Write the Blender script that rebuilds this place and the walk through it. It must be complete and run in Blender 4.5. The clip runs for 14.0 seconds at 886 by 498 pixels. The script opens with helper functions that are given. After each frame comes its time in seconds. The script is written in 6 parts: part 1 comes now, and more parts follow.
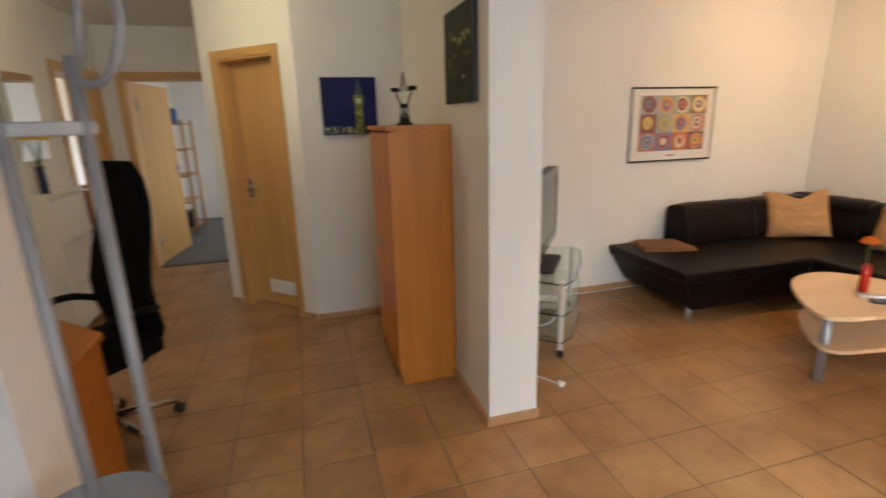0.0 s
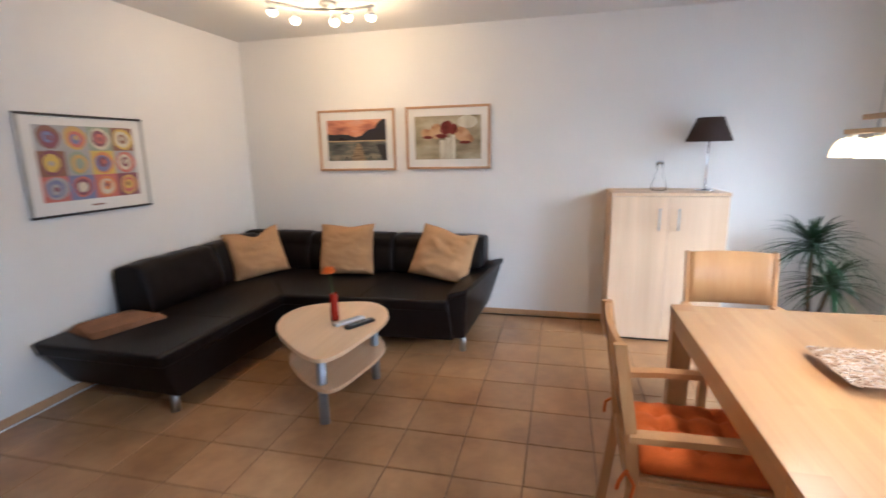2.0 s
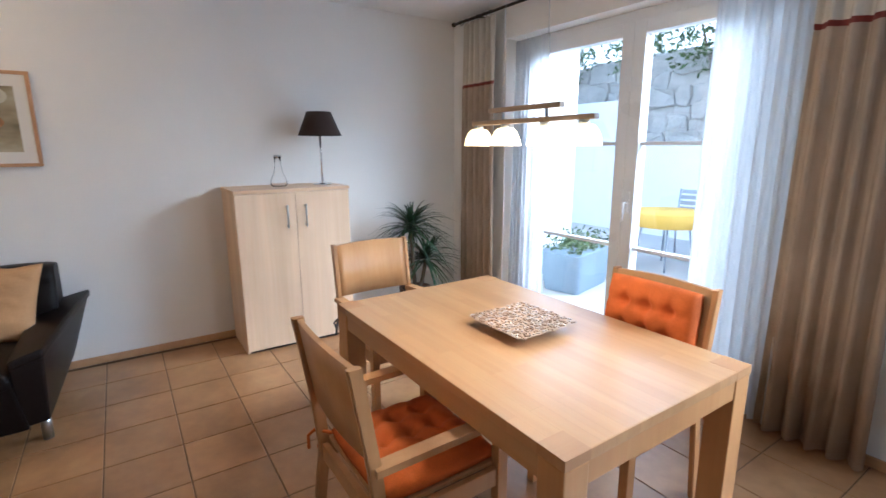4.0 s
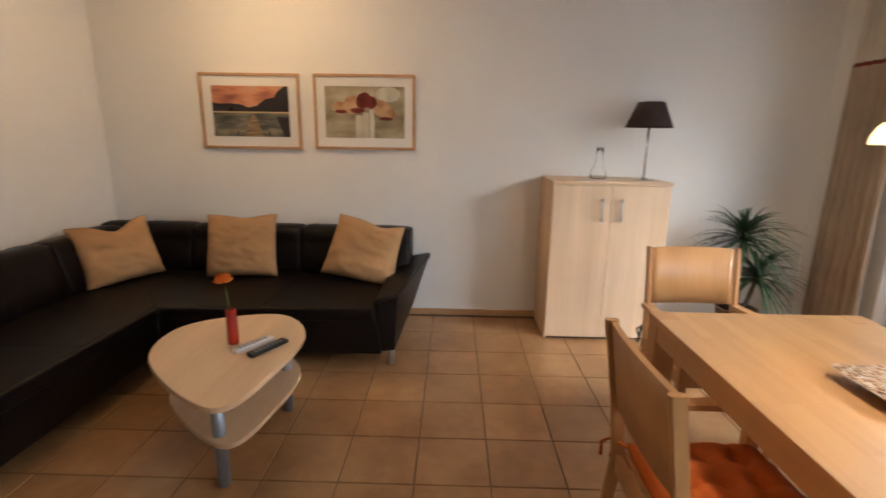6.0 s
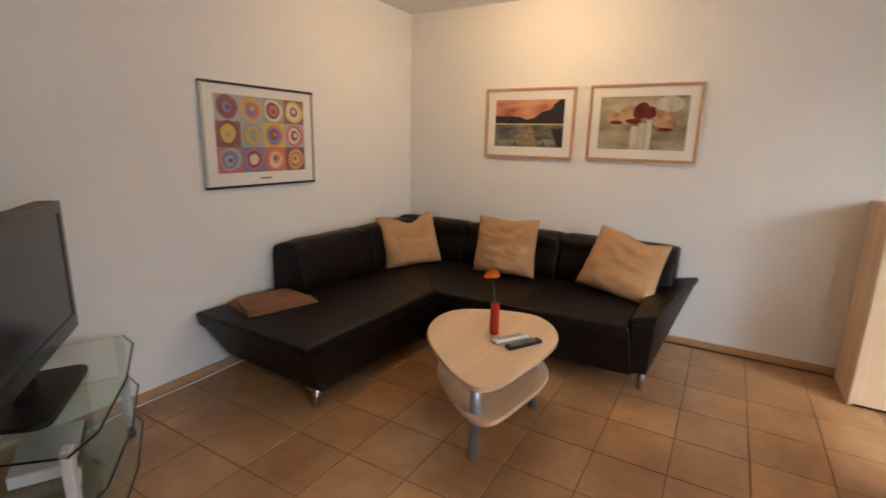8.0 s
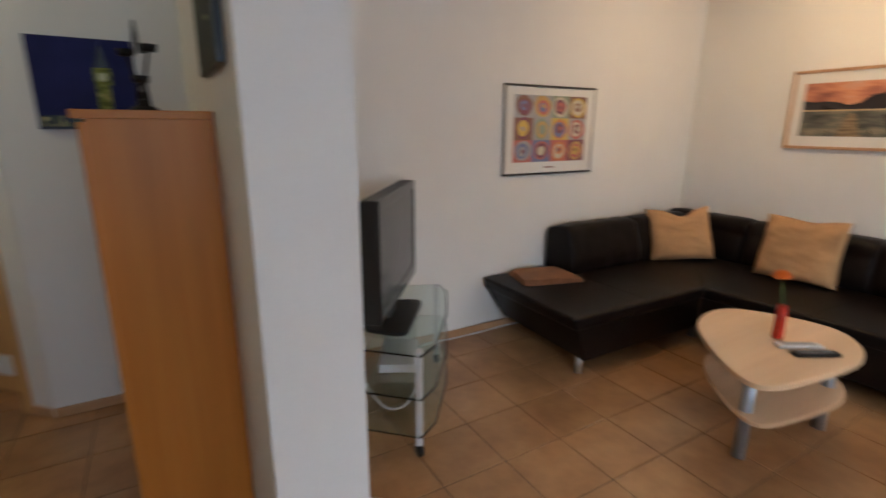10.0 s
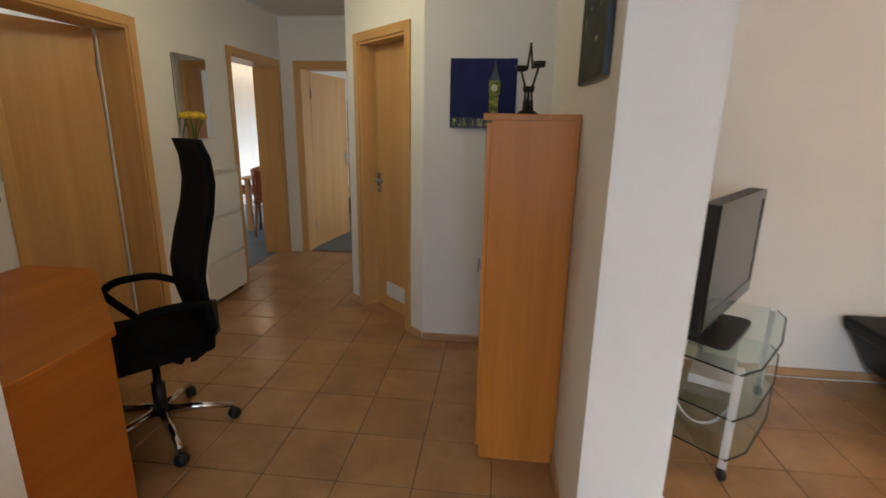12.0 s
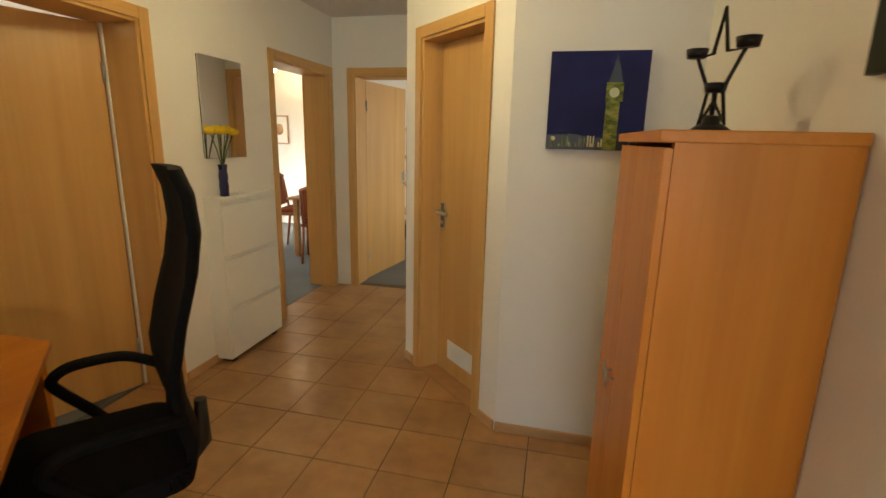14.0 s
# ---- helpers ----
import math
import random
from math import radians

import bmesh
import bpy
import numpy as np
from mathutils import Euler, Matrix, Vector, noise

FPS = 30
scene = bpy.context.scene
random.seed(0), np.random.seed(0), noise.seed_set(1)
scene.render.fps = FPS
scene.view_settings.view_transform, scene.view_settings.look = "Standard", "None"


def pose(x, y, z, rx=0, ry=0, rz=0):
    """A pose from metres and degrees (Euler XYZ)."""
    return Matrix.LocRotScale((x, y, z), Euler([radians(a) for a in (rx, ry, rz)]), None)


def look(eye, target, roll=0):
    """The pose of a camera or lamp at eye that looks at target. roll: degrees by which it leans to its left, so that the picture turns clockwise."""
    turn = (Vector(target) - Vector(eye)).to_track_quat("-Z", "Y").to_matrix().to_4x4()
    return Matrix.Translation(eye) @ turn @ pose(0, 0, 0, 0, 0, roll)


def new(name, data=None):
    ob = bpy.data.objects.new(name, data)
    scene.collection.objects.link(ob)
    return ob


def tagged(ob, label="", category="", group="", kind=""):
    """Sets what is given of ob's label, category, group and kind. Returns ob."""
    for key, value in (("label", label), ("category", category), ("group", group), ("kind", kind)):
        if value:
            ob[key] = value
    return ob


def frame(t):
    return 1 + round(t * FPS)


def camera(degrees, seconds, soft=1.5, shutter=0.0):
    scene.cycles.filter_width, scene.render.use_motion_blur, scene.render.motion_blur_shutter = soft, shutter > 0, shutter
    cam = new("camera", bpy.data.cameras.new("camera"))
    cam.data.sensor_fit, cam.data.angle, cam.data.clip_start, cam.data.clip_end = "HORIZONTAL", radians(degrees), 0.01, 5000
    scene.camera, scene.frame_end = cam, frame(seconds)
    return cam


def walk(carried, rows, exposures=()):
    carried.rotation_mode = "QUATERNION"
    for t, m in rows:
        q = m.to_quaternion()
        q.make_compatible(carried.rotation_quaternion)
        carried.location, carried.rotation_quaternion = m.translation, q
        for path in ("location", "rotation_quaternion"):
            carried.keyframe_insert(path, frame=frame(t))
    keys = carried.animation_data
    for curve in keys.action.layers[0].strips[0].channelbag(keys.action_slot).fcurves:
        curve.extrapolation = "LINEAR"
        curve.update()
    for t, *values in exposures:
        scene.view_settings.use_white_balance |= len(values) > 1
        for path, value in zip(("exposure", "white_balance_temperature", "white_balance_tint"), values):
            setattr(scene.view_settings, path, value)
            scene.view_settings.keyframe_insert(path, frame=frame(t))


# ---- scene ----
cam = camera(85.3, 14.0, shutter=0.55)
PATH = [
    (0, (0.122, 0.269, 1.51), (0.658, 2.125, 0.994), -1.6),
    (0.5, (0.241, 0.412, 1.49), (1.139, 2.129, 0.993), -0.1),
    (0.6, (0.279, 0.457, 1.485), (1.258, 2.135, 1.01), -0.1),
    (1, (0.386, 0.541, 1.484), (1.737, 1.938, 1.012), -1.4),
    (1.5, (0.482, 0.722, 1.489), (2.222, 1.599, 1.038), -1.7),
    (2, (0.674, 0.824, 1.465), (2.577, 1.294, 1.067), -1.1),
    (2.5, (0.83, 0.896, 1.439), (2.789, 0.973, 1.046), 1.1),
    (3, (0.991, 1.022, 1.435), (2.903, 0.577, 1.05), -1.8),
    (3.2, (1.042, 1.065, 1.423), (2.892, 0.423, 1.02), -0.9),
    (4.2, (1.1, 1.06, 1.42), (2.72, -0.05, 1.0), -0.4),
    (5.3, (1.182, 1.063, 1.416), (3.095, 0.654, 1.001), 0.0),
    (5.5, (1.18, 1.097, 1.429), (3.114, 0.839, 0.988), 0.1),
    (6, (1.17, 1.135, 1.428), (3.116, 1.171, 0.967), 0.9),
    (6.5, (1.164, 1.156, 1.43), (3.093, 1.438, 0.981), 0.6),
    (7, (1.152, 1.192, 1.43), (3.033, 1.677, 0.952), 1.1),
    (7.2, (1.134, 1.209, 1.436), (2.98, 1.816, 0.963), 1.1),
    (9.3, (0.931, 1.203, 1.423), (2.339, 2.533, 0.924), 1.4),
    (9.5, (0.859, 1.164, 1.44), (2.204, 2.549, 0.917), 1.0),
    (10, (0.751, 1.109, 1.448), (1.732, 2.781, 0.955), 0.3),
    (10.5, (0.701, 0.976, 1.441), (1.242, 2.834, 0.936), 3.6),
    (11, (0.672, 0.874, 1.447), (0.867, 2.804, 0.961), 2.5),
    (11.5, (0.656, 0.864, 1.446), (0.574, 2.796, 0.935), 1.6),
    (12, (0.618, 0.919, 1.446), (0.407, 2.844, 0.945), 1.0),
    (12.5, (0.552, 1.097, 1.455), (0.262, 3.032, 1.036), 0.7),
    (13, (0.461, 1.291, 1.458), (0.146, 3.215, 1.012), -1.0),
    (13.5, (0.408, 1.519, 1.457), (-0.008, 3.425, 1.016), -0.6),
    (14, (0.368, 1.751, 1.464), (-0.069, 3.65, 1.014), 1.3),
]
EXPOSURES = [(0.0, 2.9, 6100, 7), (0.5, 3.0, 5750, 7), (1.5, 2.75, 5000, 6), (2.5, 2.62, 4750, 5), (3.2, 2.6, 4650, 3), (5.3, 1.9, 5350, 7), (5.7, 2.0, 5600, 7), (6.5, 2.3, 5850, 7), (7.2, 2.38, 5750, 7), (9.5, 2.42, 5400, 6), (10.5, 2.25, 5300, 5), (11.0, 2.5, 5400, 5), (11.5, 2.65, 5550, 5), (12.5, 2.9, 6000, 3), (14.0, 3.25, 7350, 2)]
walk(cam, [(t, look(eye, target, roll)) for t, eye, target, roll in PATH], EXPOSURES)

# ---- world and light ----
world = bpy.data.worlds.new("world")
scene.world = world
world.use_nodes = True
wn = world.node_tree
sky = wn.nodes.new("ShaderNodeTexSky")
sky.sky_type = "NISHITA"
sky.sun_disc = False
sky.sun_elevation, sky.sun_rotation = radians(31), radians(211)
sky.air_density, sky.dust_density = 1.0, 3.0
grey = wn.nodes.new("ShaderNodeHueSaturation")
grey.inputs["Saturation"].default_value = 0.4
wn.links.new(sky.outputs[0], grey.inputs["Color"])
wn.links.new(grey.outputs[0], wn.nodes["Background"].inputs["Color"])
wn.nodes["Background"].inputs["Strength"].default_value = 0.15


def lamp(name, kind, energy, colour, m, size=0.1, size_y=None, spot=None):
    data = bpy.data.lights.new(name, kind)
    data.energy, data.color = energy, colour
    if kind == "AREA":
        data.shape, data.size, data.size_y = "RECTANGLE", size, size_y or size
    elif kind == "SUN":
        data.angle = size
    else:
        data.shadow_soft_size = size
    if spot:
        data.spot_size, data.spot_blend = radians(spot), 0.6
    ob = new(name, data)
    ob.matrix_world = m
    return ob


WARM, DAY = (1.0, 0.60, 0.27), (0.70, 0.85, 1.0)
# Added area lamp at an unseen window, brightens the partition end.
lamp("unseen_window_daylight", "AREA", 4.0, DAY, look((0.85, -1.70, 1.55), (0.85, 2, 1.1)), 1.25, 1.25)
lamp("sun", "SUN", 2.0, (1.0, 0.97, 0.93), look((-4.5, -7.5, 5.25), (0, 0, 0)), radians(50))

# ---- materials ----


def node_mat(name, rough=0.5, metal=0.0, spec=0.5):
    m = bpy.data.materials.new(name)
    m.use_nodes = True
    p = m.node_tree.nodes["Principled BSDF"]
    p.inputs["Roughness"].default_value = rough
    p.inputs["Metallic"].default_value = metal
    p.inputs["Specular IOR Level"].default_value = spec
    return m, m.node_tree, p


def mixed(c, f):
    return tuple(min(1, v * f) for v in c[:3]) + (1,)


def noisy(nt, coord, scale, stretch=(1, 1, 1), detail=4, rough=0.55):
    mp = nt.nodes.new("ShaderNodeMapping")
    mp.inputs["Scale"].default_value = stretch
    nt.links.new(coord, mp.inputs[0])
    n = nt.nodes.new("ShaderNodeTexNoise")
    n.inputs["Scale"].default_value, n.inputs["Detail"].default_value, n.inputs["Roughness"].default_value = scale, detail, rough
    nt.links.new(mp.outputs[0], n.inputs["Vector"])
    return n.outputs["Fac"]


def ramp(nt, fac, stops):
    r = nt.nodes.new("ShaderNodeValToRGB")
    while len(r.color_ramp.elements) < len(stops):
        r.color_ramp.elements.new(0.5)
    for e, (pos, col) in zip(r.color_ramp.elements, stops):
        e.position, e.color = pos, tuple(col[:3]) + (1,)
    nt.links.new(fac, r.inputs[0])
    return r.outputs[0]


def bump(nt, p, fac, strength, distance=0.002):
    b = nt.nodes.new("ShaderNodeBump")
    b.inputs["Strength"].default_value, b.inputs["Distance"].default_value = strength, distance
    nt.links.new(fac, b.inputs["Height"])
    nt.links.new(b.outputs[0], p.inputs["Normal"])


def mix_rgb(nt, fac, a, b, mode="MULTIPLY"):
    m = nt.nodes.new("ShaderNodeMix")
    m.data_type, m.blend_type = "RGBA", mode
    if isinstance(fac, float):
        m.inputs[0].default_value = fac
    else:
        nt.links.new(fac, m.inputs[0])
    for v, sock in ((a, m.inputs[6]), (b, m.inputs[7])):
        if isinstance(v, tuple):
            sock.default_value = v
        else:
            nt.links.new(v, sock)
    return m.outputs[2]


def surface(name, colour, rough=0.5, metal=0.0, vary=0.08, big=1.5, fine=60, relief=0.1, stretch=(1, 1, 1), spec=0.5, distance=0.002, rough_vary=0.1):
    """A plain surface with a broad and a fine variation, and a fine relief."""
    m, nt, p = node_mat(name, rough, metal, spec)
    co = nt.nodes.new("ShaderNodeTexCoord").outputs["Object"]
    a, b = noisy(nt, co, big, stretch, 3), noisy(nt, co, fine, stretch, 4)
    c1 = ramp(nt, a, [(0.3, mixed(colour, 1 - vary)), (0.7, mixed(colour, 1 + vary))])
    c2 = ramp(nt, b, [(0.3, (1 - vary,) * 3), (0.7, (1, 1, 1))])
    nt.links.new(mix_rgb(nt, 1.0, c1, c2), p.inputs["Base Color"])
    rr = nt.nodes.new("ShaderNodeMapRange")
    rr.inputs["To Min"].default_value, rr.inputs["To Max"].default_value = max(0.02, rough - rough_vary), min(1, rough + rough_vary)
    nt.links.new(a, rr.inputs["Value"])
    nt.links.new(rr.outputs[0], p.inputs["Roughness"])
    if relief:
        bump(nt, p, b, relief, distance)
    return m


def timber(name, light, dark, axis="z", rough=0.38, scale=1.0, staves=0.0):
    """Wood with its grain along one axis; staves: width of glued strips across the grain."""
    m, nt, p = node_mat(name, rough)
    co = nt.nodes.new("ShaderNodeTexCoord").outputs["Object"]
    info = nt.nodes.new("ShaderNodeObjectInfo").outputs["Random"]
    off = nt.nodes.new("ShaderNodeVectorMath")
    off.operation = "ADD"
    sc = nt.nodes.new("ShaderNodeVectorMath")
    sc.operation = "SCALE"
    sc.inputs[0].default_value = (7.3, 5.1, 3.7)
    nt.links.new(info, sc.inputs["Scale"])
    nt.links.new(co, off.inputs[0])
    nt.links.new(sc.outputs[0], off.inputs[1])
    co = off.outputs[0]
    n = "xyz".index(axis)
    st = [9.0 * scale] * 3
    st[n] = 0.55 * scale
    fi = [55.0 * scale] * 3
    fi[n] = 1.6 * scale
    a, b = noisy(nt, co, 1.0, st, 3), noisy(nt, co, 1.0, fi, 4)
    col = ramp(nt, a, [(0.32, dark), (0.52, light), (0.72, mixed(light, 1.1))])
    col = mix_rgb(nt, 0.14, col, ramp(nt, b, [(0.35, mixed(dark, 0.8 / max(dark))), (0.6, (1, 1, 1))]))
    if staves:
        br = nt.nodes.new("ShaderNodeTexBrick")
        br.inputs["Scale"].default_value = 1.0
        br.inputs["Brick Width"].default_value, br.inputs["Row Height"].default_value = 0.45, staves
        br.inputs["Mortar Size"].default_value = 0.0006
        br.inputs["Color1"].default_value, br.inputs["Color2"].default_value = (0.93, 0.91, 0.88, 1), (1.03, 1.03, 1.02, 1)
        br.inputs["Mortar"].default_value = (0.85, 0.82, 0.78, 1)
        nt.links.new(co, br.inputs["Vector"])
        col = mix_rgb(nt, 1.0, col, br.outputs["Color"])
    nt.links.new(col, p.inputs["Base Color"])
    bump(nt, p, b, 0.06, 0.001)
    return m


def plain_glass(name, tint=(1, 1, 1), rough=0.0):
    m, nt, p = node_mat(name, rough)
    p.inputs["Base Color"].default_value = tuple(tint) + (1,)
    p.inputs["Transmission Weight"].default_value = 1.0
    p.inputs["IOR"].default_value = 1.45
    return m


def glowing(name, colour, strength):
    m, nt, p = node_mat(name, 0.4)
    p.inputs["Base Color"].default_value = (0.9, 0.85, 0.75, 1)
    p.inputs["Emission Color"].default_value = tuple(colour) + (1,)
    p.inputs["Emission Strength"].default_value = strength
    return m


def printed(name, stops, scale=3.0, stretch=(1, 1, 1), rough=0.6):
    """Printed paper with a cloudy run of colours."""
    m, nt, p = node_mat(name, rough, 0.0, 0.2)
    co = nt.nodes.new("ShaderNodeTexCoord").outputs["Object"]
    nt.links.new(ramp(nt, noisy(nt, co, scale, stretch, 3), stops), p.inputs["Base Color"])
    return m


def flat(name, c, rough=0.4):
    return surface(name, c, rough, vary=0.05, big=6, fine=90, relief=0.02)


PLASTER = surface("white_plaster", (0.80, 0.78, 0.75), 0.85, vary=0.025, big=0.8, fine=160, relief=0.22, spec=0.2)
CEILING = surface("ceiling_paint", (0.78, 0.77, 0.75), 0.9, vary=0.02, big=0.7, fine=140, relief=0.15, spec=0.2)
GROUT = surface("grout", (0.13, 0.085, 0.055), 0.85, vary=0.15, fine=200)
CARPET = surface("grey_carpet", (0.19, 0.20, 0.21), 0.95, vary=0.15, fine=300, relief=0.8, spec=0.1)
BEECH = timber("door_beech", (0.590, 0.350, 0.130), (0.540, 0.312, 0.110), "z", 0.36, 1.0)
BEECH_X = timber("door_beech_long", (0.590, 0.350, 0.130), (0.540, 0.312, 0.110), "x", 0.36)
CHERRY = timber("orange_beech_veneer", (0.560, 0.212, 0.032), (0.500, 0.180, 0.025), "z", 0.3)
CHERRY_X = timber("orange_beech_top", (0.560, 0.212, 0.032), (0.500, 0.180, 0.025), "y", 0.28)
for _wood in (CHERRY, CHERRY_X):
    _p = _wood.node_tree.nodes["Principled BSDF"]
    _p.inputs["Specular IOR Level"].default_value, _p.inputs["Roughness"].default_value = 0.28, 0.4
MAPLE = timber("pale_maple_veneer", (0.680, 0.500, 0.330), (0.635, 0.455, 0.290), "z", 0.4)
MAPLE_X = timber("pale_maple_top", (0.700, 0.500, 0.310), (0.655, 0.460, 0.279), "x", 0.35)
TABLE_WOOD = timber("oiled_beech_table", (0.470, 0.275, 0.125), (0.425, 0.240, 0.105), "x", 0.3, 1.0, 0.05)
TABLE_WOOD.node_tree.nodes["Principled BSDF"].inputs["Coat Weight"].default_value = 0.35
TABLE_WOOD.node_tree.nodes["Principled BSDF"].inputs["Coat Roughness"].default_value = 0.2
CHAIR_WOOD = timber("oiled_beech_chair", (0.480, 0.255, 0.098), (0.435, 0.222, 0.082), "z", 0.36)
DARK_CHAIR = timber("red_brown_chair", (0.300, 0.100, 0.035), (0.264, 0.082, 0.028), "z", 0.35)
SKIRT = timber("skirting_beech", (0.500, 0.300, 0.150), (0.464, 0.269, 0.128), "x", 0.4)
LEATHER = surface("dark_brown_leather", (0.0075, 0.0048, 0.004), 0.42, vary=0.25, big=2, fine=220, relief=0.25, distance=0.0015, rough_vary=0.08, spec=0.16)
CAMEL = surface("camel_microfibre", (0.45, 0.255, 0.115), 0.8, vary=0.09, big=5, fine=120, relief=0.35, spec=0.25)
ORANGE = surface("orange_cotton", (0.60, 0.135, 0.02), 0.8, vary=0.18, big=7, fine=260, relief=0.5, spec=0.2)
GREYCLOTH = surface("grey_cotton", (0.17, 0.17, 0.18), 0.85, vary=0.15, big=7, fine=260, relief=0.5, spec=0.2)
STEEL = surface("brushed_steel", (0.52, 0.53, 0.54), 0.32, 1.0, 0.08, 4, 120, 0.05, (1, 1, 0.2))
DARKSTEEL = surface("dull_steel", (0.20, 0.19, 0.18), 0.35, 0.9, 0.08, 4, 120, 0.05)
CHROME = surface("chrome", (0.75, 0.75, 0.76), 0.09, 1.0, 0.03, 4, 90, 0.0)
GREYMETAL = surface("grey_lacquered_metal", (0.33, 0.36, 0.41), 0.35, 0.6, 0.06, 4, 90, 0.05)
POLE = surface("grey_stand_metal", (0.30, 0.30, 0.31), 0.45, 0.3, 0.06, 4, 90, 0.05)
SILVERMETAL = surface("silver_lacquered_metal", (0.66, 0.66, 0.66), 0.38, 0.25, 0.06, 4, 90, 0.05)
BLACKPLASTIC = surface("black_plastic", (0.006, 0.006, 0.0065), 0.42, vary=0.2, big=4, fine=200, relief=0.12)
BLACKMESH = surface("black_office_fabric", (0.005, 0.005, 0.0055), 0.8, vary=0.3, big=6, fine=420, relief=0.7, spec=0.12)
SCREEN = surface("dark_screen", (0.035, 0.037, 0.042), 0.16, vary=0.05, big=2, fine=40, relief=0.0)
WHITELAC = surface("white_lacquer", (0.78, 0.77, 0.74), 0.35, vary=0.02, big=2, fine=90, relief=0.03)
WHITEPVC = surface("white_pvc", (0.80, 0.81, 0.82), 0.3, vary=0.03, big=2, fine=60, relief=0.03)
PAPER = surface("white_mount_paper", (0.76, 0.74, 0.70), 0.7, vary=0.02, big=4, fine=200, relief=0.05)
GLASS = plain_glass("window_glass")
TVGLASS = plain_glass("greenish_shelf_glass", (0.86, 0.96, 0.93))
THIN = plain_glass("thin_clear_glass")
THIN.node_tree.nodes["Principled BSDF"].inputs["IOR"].default_value = 1.25
MIRROR, _nt, _p = node_mat("mirror", 0.02, 1.0)
_p.inputs["Base Color"].default_value = (0.85, 0.86, 0.86, 1)
IRON = surface("dark_cast_iron", (0.022, 0.019, 0.017), 0.5, 0.7, 0.2, 8, 150, 0.3)
SHADE = surface("dark_brown_shade", (0.045, 0.024, 0.018), 0.8, vary=0.15, big=6, fine=400, relief=0.4)
CURTAIN = surface("beige_curtain", (0.42, 0.33, 0.25), 0.85, vary=0.12, big=3, fine=300, relief=0.5, spec=0.15)
CURTAINTOP = surface("cream_curtain", (0.62, 0.56, 0.47), 0.85, vary=0.1, big=3, fine=300, relief=0.5, spec=0.15)
REDBAND = surface("dark_red_ribbon", (0.16, 0.02, 0.015), 0.7, vary=0.1, big=6, fine=200)
SHEER, _nt, _p = node_mat("white_sheer", 0.8)
_p.inputs["Base Color"].default_value = (0.85, 0.86, 0.88, 1)
_p.inputs["Alpha"].default_value = 0.5
_p.inputs["Transmission Weight"].default_value = 0.0
_tr = _nt.nodes.new("ShaderNodeBsdfTranslucent")
_tr.inputs[0].default_value = (0.85, 0.87, 0.9, 1)
_mx = _nt.nodes.new("ShaderNodeMixShader")
_nt.links.new(_p.outputs[0], _mx.inputs[1])
_nt.links.new(_tr.outputs[0], _mx.inputs[2])
_nt.links.new(_mx.outputs[0], _nt.nodes["Material Output"].inputs["Surface"])
_c = _nt.nodes.new("ShaderNodeTexCoord").outputs["Object"]
bump(_nt, _p, noisy(_nt, _c, 400), 0.3)
VEIL, _nt, _p = node_mat("thin_white_veil", 0.9)
_nt.nodes.remove(_p)
_tr = _nt.nodes.new("ShaderNodeBsdfTranslucent")
_tr.inputs[0].default_value = (0.85, 0.87, 0.9, 1)
_cl = _nt.nodes.new("ShaderNodeBsdfTransparent")
_mx = _nt.nodes.new("ShaderNodeMixShader")
_weave = _nt.nodes.new("ShaderNodeMapRange")
_weave.inputs["To Min"].default_value, _weave.inputs["To Max"].default_value = 0.28, 0.48
_nt.links.new(noisy(_nt, _nt.nodes.new("ShaderNodeTexCoord").outputs["Object"], 300), _weave.inputs["Value"])
_nt.links.new(_weave.outputs[0], _mx.inputs[0])
_nt.links.new(_cl.outputs[0], _mx.inputs[1])
_nt.links.new(_tr.outputs[0], _mx.inputs[2])
_nt.links.new(_mx.outputs[0], _nt.nodes["Material Output"].inputs["Surface"])
LEAF = surface("dark_green_leaf", (0.022, 0.055, 0.018), 0.4, vary=0.35, big=9, fine=60, relief=0.2)
STEM = surface("green_stem", (0.06, 0.13, 0.03), 0.5, vary=0.2, big=9, fine=60)
BARK = surface("plant_trunk", (0.12, 0.085, 0.05), 0.85, vary=0.3, big=14, fine=70, relief=0.8)
TERRACOTTA = surface("brown_pot", (0.13, 0.07, 0.045), 0.5, vary=0.15, big=5, fine=80)
SOIL = surface("soil", (0.03, 0.02, 0.014), 0.95, vary=0.4, big=20, fine=90, relief=1.0)
NAVY = surface("navy_glaze", (0.012, 0.014, 0.075), 0.3, vary=0.15, big=8, fine=60)
YELLOW = surface("yellow_petals", (0.75, 0.52, 0.02), 0.6, vary=0.2, big=20, fine=120)
PETAL = surface("orange_petals", (0.85, 0.20, 0.015), 0.55, vary=0.2, big=30, fine=120)
FRAMEWOOD = timber("picture_frame_wood", (0.500, 0.300, 0.160), (0.464, 0.264, 0.133), "y", 0.4)
BLACKFRAME = flat("black_frame", (0.02, 0.018, 0.017), 0.35)
SILVERFRAME = surface("silver_frame", (0.5, 0.48, 0.45), 0.35, 0.7, 0.06, 5, 120, 0.03)
LIT = glowing("lit_glass", (1.0, 0.74, 0.42), 1.5)
SHELL = glowing("lit_shade_glass", (1.0, 0.66, 0.26), 0.7)
TERRACE = surface("terrace_slab", (0.52, 0.51, 0.49), 0.8, vary=0.1, big=1, fine=60, relief=0.3)
RENDERWALL = surface("white_render", (0.82, 0.82, 0.80), 0.9, vary=0.05, big=0.7, fine=40, relief=0.4)
STONE = surface("grey_stone", (0.46, 0.44, 0.40), 0.85, vary=0.22, big=2.5, fine=25, relief=0.8, distance=0.02)
